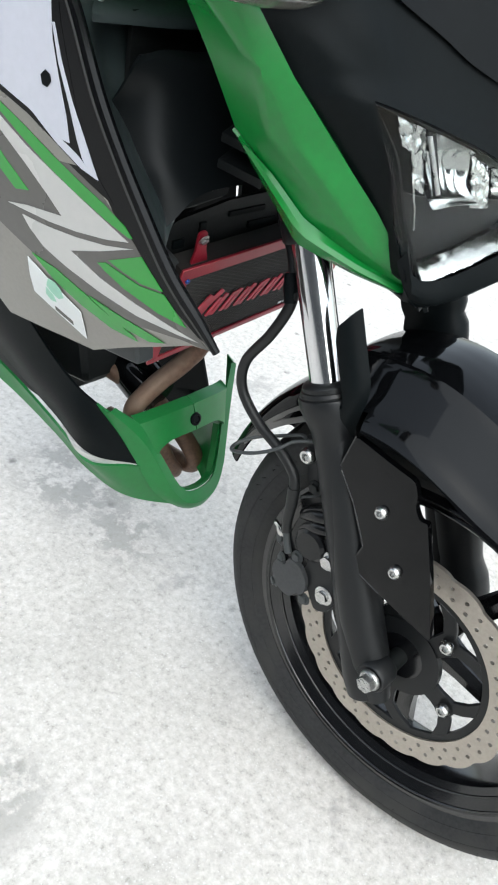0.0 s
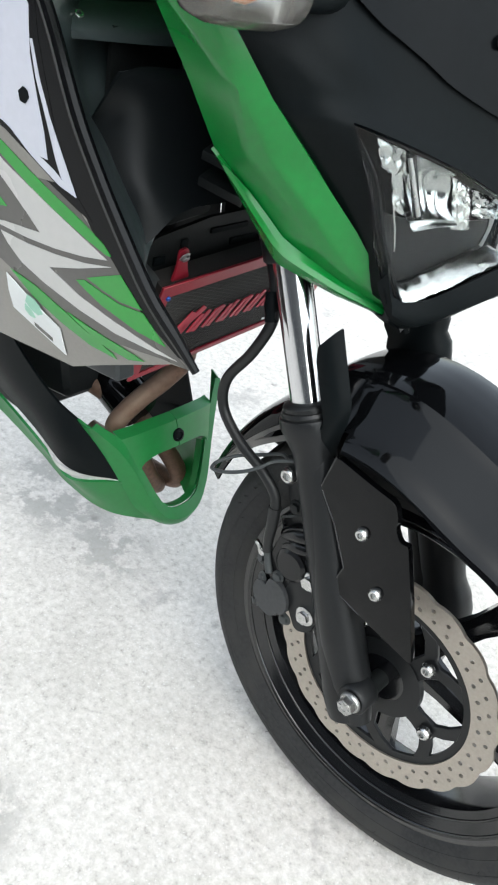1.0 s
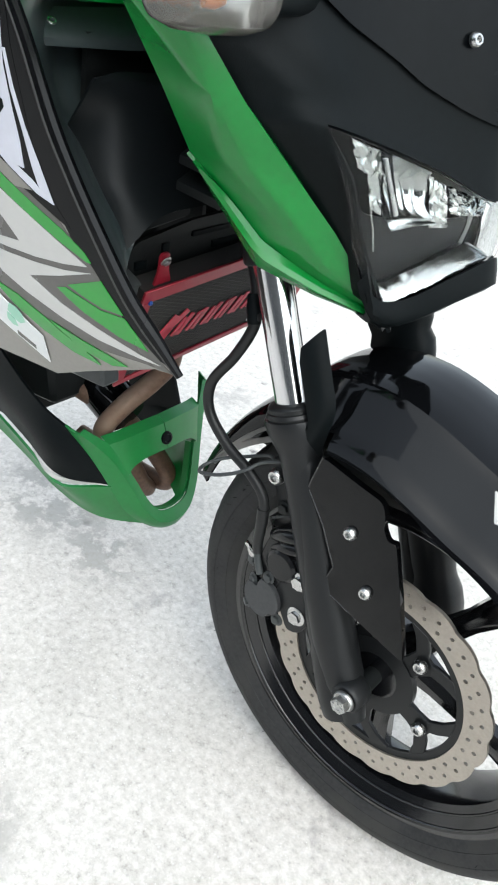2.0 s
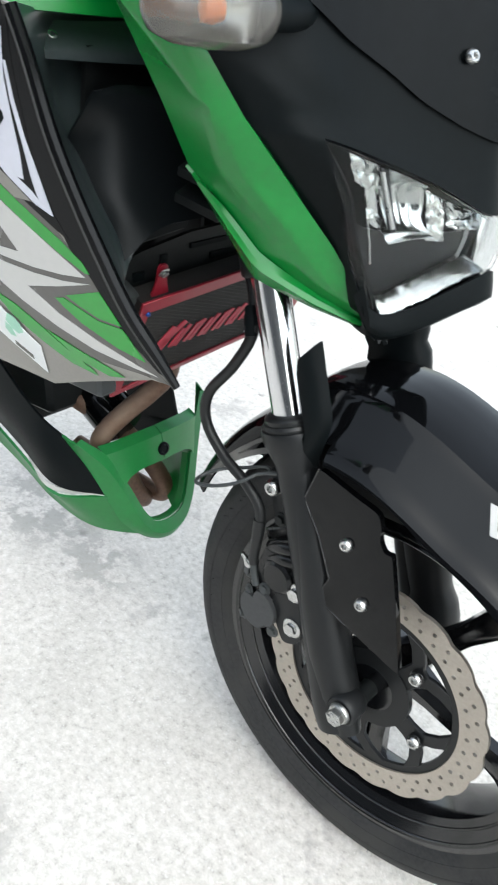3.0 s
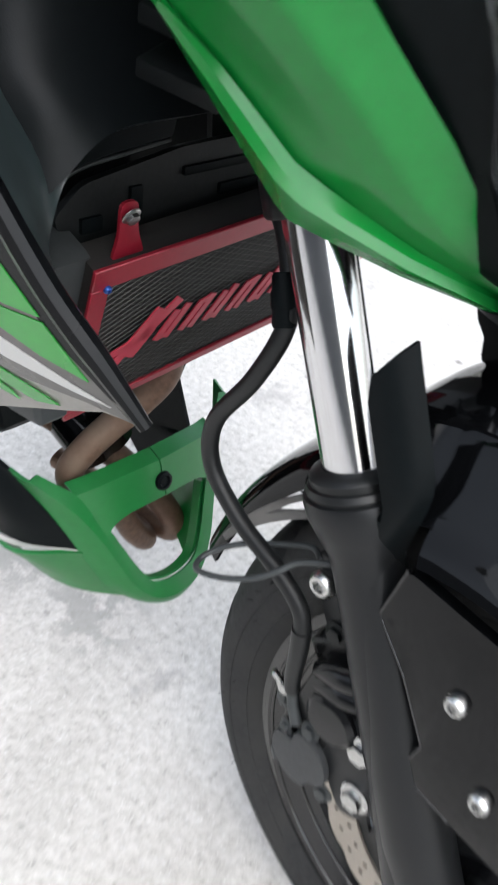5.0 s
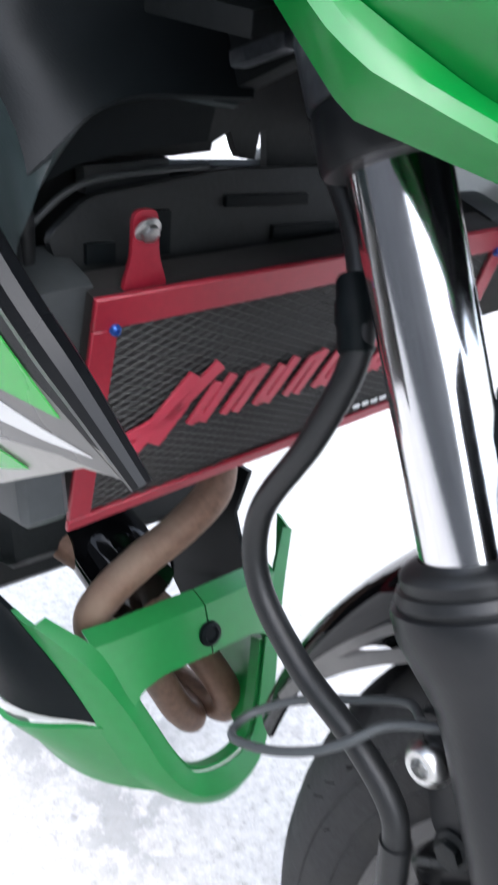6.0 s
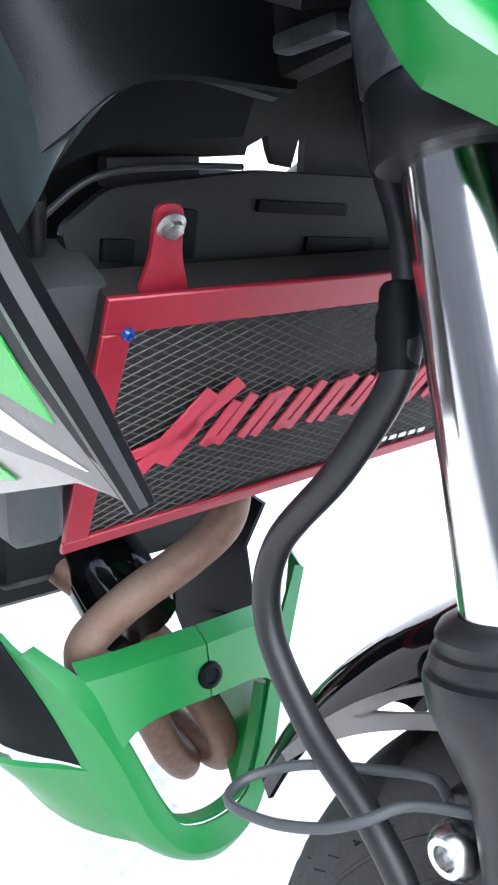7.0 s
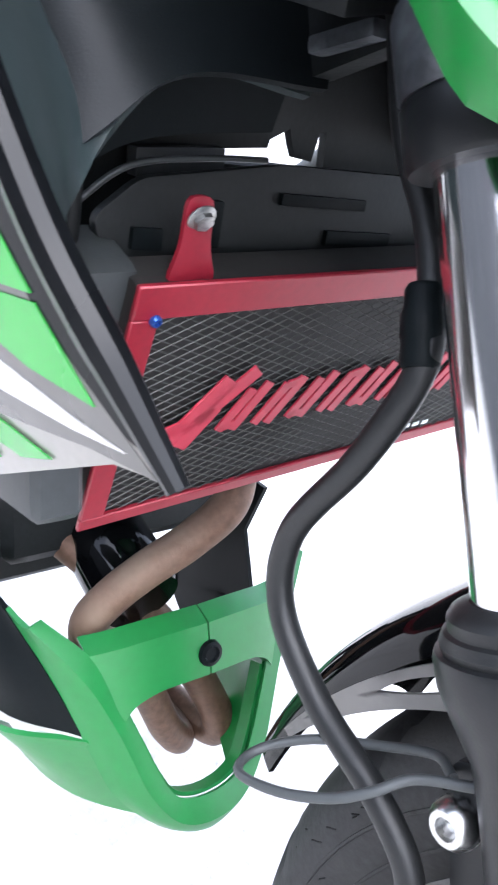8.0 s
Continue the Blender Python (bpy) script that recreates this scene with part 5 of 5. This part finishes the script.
# far side as seen through the opening: green below, black above
front = [belly(0.020, 0.2460, -0.008), belly(0.040, 0.2600, -0.006), belly(0.056, 0.2960, -0.006), belly(0.070, 0.3240, -0.006), belly(0.088, 0.3440, -0.008)]
rear = [V(-0.436, 0.050, 0.214), V(-0.470, 0.064, 0.220), V(-0.489, 0.071, 0.229), V(-0.532, 0.086, 0.227), V(-0.552, 0.094, 0.240)]
mid = [a.lerp(b, 0.5) + V(0, 0.012, -0.004) for a, b in zip(front, rear)]
part("far_wall", sheet(loft([front, mid, rear], 24, 10), 0.004), M_GREEN_DULL, belly_cowl, "", 40)
black = loft([[V(-0.505, 0.104, 0.430), V(-0.517, 0.101, 0.383), V(-0.488, 0.100, 0.322), belly(0.088, 0.3440, -0.010)],
              [V(-0.575, 0.104, 0.430), V(-0.600, 0.101, 0.350), V(-0.620, 0.100, 0.282), V(-0.556, 0.095, 0.240)]], 24, 8, smooth_u=False, smooth_v=False)
part("far_panel", sheet(black, 0.004), M_MATTE, belly_cowl, "matte black far side panel", 40)
# near side: green blade, black panel and a white stripe between them
top = [belly(-0.084, 0.300, -0.009), V(-0.4826, -0.1328, 0.2963), V(-0.5253, -0.1328, 0.3027), V(-0.5745, -0.1328, 0.3168), V(-0.6578, -0.1290, 0.3296), V(-0.7431, -0.1291, 0.3425)]
bot = [belly(0.000, 0.2125, -0.010), V(-0.4594, -0.0777, 0.2256), V(-0.5210, -0.1060, 0.2486), V(-0.5748, -0.1199, 0.2808), V(-0.6581, -0.1256, 0.3012), V(-0.7434, -0.1294, 0.3121)]
part("lower_blade", sheet(loft([top, bot], 40, 8), 0.004, side=-1), M_GREEN_DULL, belly_cowl, "green lower cowl blade", 40)
dark = loft([[belly(-0.124, 0.387, -0.012), V(-0.5242, -0.1373, 0.4069), V(-0.5998, -0.1352, 0.4348), V(-0.7414, -0.1272, 0.5035)],
             [belly(-0.104, 0.344, -0.010), V(-0.5010, -0.1397, 0.3592), V(-0.6004, -0.1397, 0.3779), V(-0.7423, -0.1339, 0.4183)],
             [belly(-0.085, 0.300, -0.012), V(-0.4920, -0.1308, 0.3078), V(-0.5743, -0.1307, 0.3282), V(-0.7429, -0.1270, 0.3614)]], 30, 10)
part("side_panel", sheet(dark, 0.004, side=-1), M_MATTE, belly_cowl, "matte black belly side panel", 40)
stripe = loft([[belly(-0.086, 0.303, -0.009), V(-0.4968, -0.1346, 0.3041), V(-0.5488, -0.1345, 0.3211)],
               [belly(-0.086, 0.299, -0.009), V(-0.4969, -0.1347, 0.2965), V(-0.5489, -0.1346, 0.3164)]], 14, 3)
part("white_stripe", sheet(stripe, 0.0015, side=-1), M_WHITE, belly_cowl, "thin white stripe", 40)
bm = lathe([(0, 0), (0.0092, 0), (0.0102, 0.002), (0.0092, 0.0055), (0.0062, 0.0065), (0.0050, 0.0045), (0, 0.0045)], frame_of((1, 0, 0.28), belly(0.0, 0.3565, 0.002)), 24)
part("push_rivet", bm, M_MATTE, belly_cowl, "black plastic push rivet", 40)

# ---- tank shroud with its decals ----
def shroud_at(x, z, out=0.0):
    """The outer face of the right-hand shroud over (x, z)."""
    y = -0.183 + 0.20 * (x + 0.251) - 0.16 * (z - 0.610)
    y -= 0.010 * max(0.0, 1 - ((x + 0.44) / 0.24) ** 2) * max(0.0, 1 - ((z - 0.70) / 0.2) ** 2)
    y += 0.12 * max(0.0, 0.605 + 0.05 * max(0.0, x + 0.40) - z) * min(1.0, max(0.0, (-0.27 - x) / 0.06))
    return V(x, y - out, z)


def laid(outline, out, thick, material, name, parent, s=-1, label=""):
    """A flat outline laid on the shroud as thin film or panel."""
    bm = bmesh.new()
    c = V(sum(p[0] for p in outline) / len(outline), sum(p[1] for p in outline) / len(outline))
    flat = bmesh.new()
    vs = [flat.verts.new((x, z, 0)) for x, z in outline]
    f = flat.faces.new(vs)
    bmesh.ops.triangulate(flat, faces=[f])
    bmesh.ops.subdivide_edges(flat, edges=list(flat.edges), cuts=7, use_grid_fill=True)
    top = {}
    for v in flat.verts:
        p, q = shroud_at(v.co.x, v.co.y, out), shroud_at(v.co.x, v.co.y, out - thick)
        if s > 0:
            p.y, q.y = -p.y, -q.y
        top[v] = (bm.verts.new(p), bm.verts.new(q))
    for f in flat.faces:
        bm.faces.new([top[v][0] for v in f.verts])
        bm.faces.new([top[v][1] for v in reversed(f.verts)])
    for e in flat.edges:
        if len(e.link_faces) == 1:
            a, b = e.verts
            bm.faces.new((top[a][0], top[b][0], top[b][1], top[a][1]))
    flat.free()
    return part(name, bm, material, parent, label, 40)


SHROUD = [(-0.2479, 0.6115), (-0.2725, 0.6388), (-0.3020, 0.6758), (-0.3313, 0.7285), (-0.3551, 0.7739), (-0.3765, 0.8190), (-0.3980, 0.8767), (-0.4143, 0.9116), (-0.4628, 0.9238), (-0.5528, 0.8969), (-0.5988, 0.7751),
          (-0.6060, 0.6127), (-0.5481, 0.5218), (-0.5002, 0.5245), (-0.4617, 0.5276), (-0.4181, 0.5301), (-0.3664, 0.5596), (-0.3133, 0.5876), (-0.2745, 0.6078)]
shroud = laid(SHROUD, 0.0, 0.004, M_SILVER, "tank_shroud", bike, -1, "glossy grey tank shroud with white and green decals")
left_shroud = laid(SHROUD, 0.0, 0.004, M_SILVER, "left_tank_shroud", bike, 1, "glossy grey tank shroud")
left_shroud.location = (0, 0.015, 0.036)
laid([(-0.5183, 0.8897), (-0.4318, 0.9066), (-0.4212, 0.8925), (-0.4217, 0.8756), (-0.4215, 0.8539), (-0.4160, 0.8233), (-0.4099, 0.7934), (-0.4079, 0.7696), (-0.4191, 0.7704), (-0.4556, 0.7882), (-0.4762, 0.7953), (-0.4953, 0.8028), (-0.5336, 0.8169)], 0.0012, 0.0008, M_PALE, "upper_pale_area", shroud, -1, "pale lilac area")
laid([(-0.5183, 0.8897), (-0.4162, 0.9096), (-0.4121, 0.8693), (-0.3965, 0.7972), (-0.3751, 0.7453), (-0.3599, 0.7262), (-0.3761, 0.7329), (-0.4338, 0.7607), (-0.4963, 0.7975), (-0.5351, 0.8102)], 0.0006, 0.0008, M_SATINBLACK, "black_band", shroud, -1, "glossy black band")
laid([(-0.4210, 0.8672), (-0.4184, 0.8678), (-0.4121, 0.8391), (-0.4023, 0.8088), (-0.3894, 0.7777), (-0.3765, 0.7448), (-0.3868, 0.7480), (-0.3937, 0.7597), (-0.3987, 0.7754), (-0.4060, 0.8049), (-0.4156, 0.8364)], 0.0012, 0.0008, M_PALE, "streak", shroud, -1, "")
laid([(-0.4542, 0.7886), (-0.4515, 0.7888), (-0.4190, 0.7714), (-0.4001, 0.7619), (-0.3778, 0.7450), (-0.3959, 0.7499), (-0.4262, 0.7672)], 0.0013, 0.0008, M_PALE, "streak", shroud, -1, "")
laid([(-0.5345, 0.8128), (-0.4963, 0.7975), (-0.4335, 0.7635), (-0.3760, 0.7340), (-0.3382, 0.6949), (-0.3057, 0.6497), (-0.2546, 0.6102), (-0.2853, 0.6092), (-0.3769, 0.5960), (-0.4800, 0.6352), (-0.5659, 0.6758)], 0.0004, 0.0008, M_DECALGREY, "grey_band", shroud, -1, "dark grey vinyl band")
laid([(-0.5354, 0.8086), (-0.4965, 0.7965), (-0.4579, 0.7825), (-0.4264, 0.7656), (-0.4012, 0.7510), (-0.4217, 0.7488), (-0.4599, 0.7694), (-0.4981, 0.7878), (-0.5375, 0.7990)], 0.0008, 0.0008, M_SILVER, "olive_band", shroud, -1, "grey olive band")
laid([(-0.5377, 0.7979), (-0.4984, 0.7863), (-0.4601, 0.7683), (-0.4315, 0.7523), (-0.4025, 0.7380), (-0.3701, 0.7227), (-0.3476, 0.7090), (-0.3400, 0.6996), (-0.3448, 0.6990), (-0.3712, 0.7086), (-0.4041, 0.7230), (-0.4334, 0.7375), (-0.4685, 0.7583), (-0.4997, 0.7792), (-0.5391, 0.7915)], 0.001, 0.0008, M_DECALGREEN, "green_stripe", shroud, -1, "green stripe")
laid([(-0.5403, 0.7860), (-0.5007, 0.7743), (-0.4628, 0.7503), (-0.3975, 0.7189), (-0.3449, 0.6942), (-0.3726, 0.6873), (-0.4081, 0.6821), (-0.4444, 0.6800), (-0.4737, 0.6808), (-0.4996, 0.6817), (-0.4727, 0.6873), (-0.4256, 0.6922), (-0.4407, 0.7083), (-0.4658, 0.7317), (-0.5029, 0.7624), (-0.5427, 0.7749)], 0.0012, 0.0008, M_WHITE, "white_band", shroud, -1, "white slash")
laid([(-0.4806, 0.6746), (-0.4453, 0.6735), (-0.4088, 0.6757), (-0.3731, 0.6805), (-0.3398, 0.6890), (-0.3808, 0.6714), (-0.4194, 0.6573), (-0.3832, 0.6400), (-0.3411, 0.6280), (-0.2924, 0.6182), (-0.2676, 0.6148), (-0.2922, 0.6135), (-0.3408, 0.6142), (-0.3843, 0.6224), (-0.4278, 0.6353), (-0.4562, 0.6473), (-0.4728, 0.6624)], 0.0012, 0.0008, M_WHITE, "white_slash", shroud, -1, "white slash")
laid([(-0.3707, 0.6654), (-0.3305, 0.6848), (-0.3070, 0.6562), (-0.3316, 0.6547), (-0.3536, 0.6597)], 0.0012, 0.0008, M_DECALGREEN, "green_flash", shroud, -1, "green flash")
laid([(-0.3847, 0.6574), (-0.3745, 0.6614), (-0.3551, 0.6565), (-0.3331, 0.6515), (-0.3057, 0.6535), (-0.2807, 0.6262), (-0.3129, 0.6290), (-0.3546, 0.6407), (-0.3752, 0.6510)], 0.0012, 0.0008, M_DECALGREEN, "green_flash", shroud, -1, "green flash")
laid([(-0.4755, 0.6330), (-0.4427, 0.6264), (-0.4055, 0.6113), (-0.3488, 0.5836), (-0.3448, 0.5789), (-0.3781, 0.5804), (-0.4138, 0.5935), (-0.4498, 0.6126)], 0.0014, 0.0008, M_DECALGREEN, "green_lower", shroud, -1, "green lower stripe")
laid([(-0.4019, 0.6121), (-0.3619, 0.6039), (-0.3164, 0.5964), (-0.3075, 0.5948), (-0.3285, 0.5865), (-0.3643, 0.5901)], 0.0014, 0.0008, M_DECALGREEN, "green_lower", shroud, -1, "green lower stripe")
laid([(-0.5453, 0.7635), (-0.5069, 0.7416), (-0.4916, 0.7264), (-0.4670, 0.7048), (-0.4852, 0.7005), (-0.5106, 0.7217), (-0.5520, 0.7339)], 0.001, 0.0008, M_DECALGREEN, "green_left", shroud, -1, "green flash")
laid([(-0.4822, 0.6260), (-0.4186, 0.5836), (-0.4212, 0.5454), (-0.4854, 0.5808)], 0.002, 0.0008, M_STICKER, "sticker", shroud, -1, "white rectangular sticker")
laid([(-0.4557, 0.6102), (-0.4467, 0.6084), (-0.4410, 0.6026), (-0.4393, 0.5920), (-0.4475, 0.5871), (-0.4559, 0.5922), (-0.4610, 0.5994)], 0.0025, 0.0006, M_LEAF, "sticker_leaf", shroud, -1, "small green leaf mark")
laid([(-0.4629, 0.5964), (-0.4547, 0.5899), (-0.4530, 0.5806), (-0.4607, 0.5802), (-0.4659, 0.5866)], 0.0025, 0.0006, M_LEAF, "sticker_leaf", shroud, -1, "")
laid([(-0.4570, 0.5738), (-0.4353, 0.5632), (-0.4359, 0.5576), (-0.4577, 0.5683)], 0.0025, 0.0006, M_DECALGREY, "print_bar", shroud, -1, "")
laid([(-0.4361, 0.8218), (-0.4302, 0.8272), (-0.4254, 0.8246), (-0.4243, 0.8188), (-0.4289, 0.8128), (-0.4347, 0.8137)], 0.0022, 0.0008, M_MATTE, "dark_plug", shroud, -1, "")
laid([(-0.2478, 0.6137), (-0.2724, 0.6410), (-0.3019, 0.6779), (-0.3312, 0.7305), (-0.3550, 0.7759), (-0.3764, 0.8210), (-0.3978, 0.8786), (-0.4197, 0.9119), (-0.4414, 0.9084), (-0.4293, 0.8769), (-0.4060, 0.8090), (-0.3839, 0.7590),
      (-0.3546, 0.7067), (-0.3238, 0.6609), (-0.2927, 0.6289)], 0.0003, 0.0008, M_SATINBLACK, "border", shroud, -1, "glossy black border")

# black edge strip along the front of the shroud
EDGE = [(-0.2484, 0.6099), (-0.2707, 0.6386), (-0.3011, 0.6768), (-0.3304, 0.7294), (-0.3542, 0.7748), (-0.3756, 0.8200), (-0.3971, 0.8776), (-0.4120, 0.9114)]
for s, owner in ((-1, shroud), (1, left_shroud)):
    pts = [V(p.x, p.y * -s, p.z) for p in (shroud_at(x, z, -0.002) for x, z in EDGE)]
    part("edge_strip", sweep(pts, [0.0042, 0.0074, 0.0076, 0.0074, 0.007, 0.007, 0.0065, 0.006], 9, 60), M_SATINBLACK, owner, "glossy black edge strip", 30)
    # inner duct wall, turning in from the edge strip
    duct = loft([[V(p.x, p.y * -s, p.z) for p in (shroud_at(x + 0.002, z, -0.003) for x, z in EDGE[2:])],
                 mirrored([(-0.3457, -0.1786, 0.6814), (-0.3626, -0.1782, 0.7203), (-0.4029, -0.1828, 0.7689), (-0.4412, -0.1865, 0.8103), (-0.4572, -0.1862, 0.8411), (-0.4627, -0.1856, 0.8972)], s),
                 mirrored([(-0.3551, -0.1324, 0.7272), (-0.3683, -0.1323, 0.7376), (-0.4107, -0.1319, 0.7791), (-0.4470, -0.1316, 0.8154), (-0.4569, -0.1312, 0.8461), (-0.4604, -0.1306, 0.8971)], s),
                 mirrored([(-0.3548, -0.0663, 0.7271), (-0.3648, -0.0610, 0.7425), (-0.4052, -0.0607, 0.7788), (-0.4405, -0.0604, 0.8151), (-0.4504, -0.0600, 0.8458), (-0.4549, -0.0595, 0.8968)], s)], 24, 18)
    part("duct_wall", sheet(duct, 0.004, side=-s), M_INNER, owner, "matte black duct wall", 40)
    scoop = loft([mirrored([(-0.4051, -0.1779, 0.8443), (-0.4060, -0.1464, 0.8452), (-0.4078, -0.1007, 0.8411), (-0.4096, -0.0549, 0.8390)], s),
                  mirrored([(-0.4074, -0.1872, 0.8281), (-0.3949, -0.1495, 0.8328), (-0.3875, -0.1007, 0.8306), (-0.3853, -0.0550, 0.8284)], s),
                  mirrored([(-0.4357, -0.1972, 0.7624), (-0.3844, -0.1674, 0.7777), (-0.3677, -0.1064, 0.7793), (-0.3654, -0.0555, 0.7792)], s),
                  mirrored([(-0.4054, -0.1955, 0.7344), (-0.3664, -0.1678, 0.7448), (-0.3549, -0.1118, 0.7445), (-0.3515, -0.0610, 0.7443)], s),
                  mirrored([(-0.3601, -0.1889, 0.6755), (-0.3515, -0.1642, 0.7038), (-0.3480, -0.1324, 0.7271), (-0.3456, -0.0652, 0.7310)], s)], 22, 24)
    inner = loft([mirrored([(-0.3767, -0.1750, 0.7348), (-0.3723, -0.1322, 0.7448), (-0.3679, -0.0651, 0.7446)], s),
                  mirrored([(-0.3793, -0.1696, 0.6819), (-0.3768, -0.1327, 0.7021), (-0.3723, -0.0695, 0.7121)], s)], 12, 6)
    part("scoop_inner", sheet(inner, 0.004, side=-s), M_MATTE, owner, "", 40)
    part("scoop", sheet(scoop, 0.004, side=-s), M_SCOOP, owner, "matte black moulded scoop", 25)
    cap = loft([mirrored([(-0.4780, -0.2246, 0.8871), (-0.4636, -0.1841, 0.8867), (-0.4470, -0.1233, 0.8904), (-0.4365, -0.0626, 0.8941)], s),
                mirrored([(-0.4498, -0.2227, 0.8704), (-0.4384, -0.1792, 0.8671), (-0.4249, -0.1235, 0.8677), (-0.4165, -0.0628, 0.8705)], s),
                mirrored([(-0.4488, -0.2208, 0.8653), (-0.4375, -0.1793, 0.8630), (-0.4240, -0.1236, 0.8626), (-0.4165, -0.0629, 0.8644)], s)], 16, 8)
    part("duct_cap", sheet(cap, 0.006, side=-s), M_INNER, owner, "matte black cap over the duct", 40)
    bolt("socket", V(-0.4521, s * 0.1903, 0.8780), (0.55, 0.1 * s, 0.85), 0.85, owner, M_STEEL)

# unseen black cover between cowl and tank, added to block sky light
sky_block = loft([across([(-0.240, -0.235, 1.010), (-0.225, -0.120, 1.030), (-0.215, 0.0, 1.040)]),
             across([(-0.330, -0.200, 0.975), (-0.330, -0.110, 0.990), (-0.330, 0.0, 0.995)]),
             across([(-0.420, -0.190, 0.945), (-0.420, -0.100, 0.960), (-0.420, 0.0, 0.965)])], 20, 12)
part("sky_blocker", sheet(sky_block, 0.004), M_INNER, bike, "unseen black cover added to keep sky light off the duct", 40)

# fuel tank
tank = loft([[(-0.445, -0.250, 0.903), (-0.40, -0.12, 0.905), (-0.38, 0.0, 0.91), (-0.40, 0.12, 0.905), (-0.445, 0.250, 0.903)],
             [(-0.475, -0.262, 0.930), (-0.43, -0.12, 0.955), (-0.42, 0.0, 0.965), (-0.43, 0.12, 0.955), (-0.475, 0.262, 0.930)],
             [(-0.58, -0.22, 0.95), (-0.58, -0.12, 1.01), (-0.58, 0.0, 1.03), (-0.58, 0.12, 1.01), (-0.58, 0.22, 0.95)],
             [(-0.72, -0.19, 0.90), (-0.74, -0.10, 0.94), (-0.75, 0.0, 0.95), (-0.74, 0.10, 0.94), (-0.72, 0.19, 0.90)]], 28, 24)
part("fuel_tank", sheet(tank, 0.004), M_GREEN, bike, "glossy green fuel tank", 40)
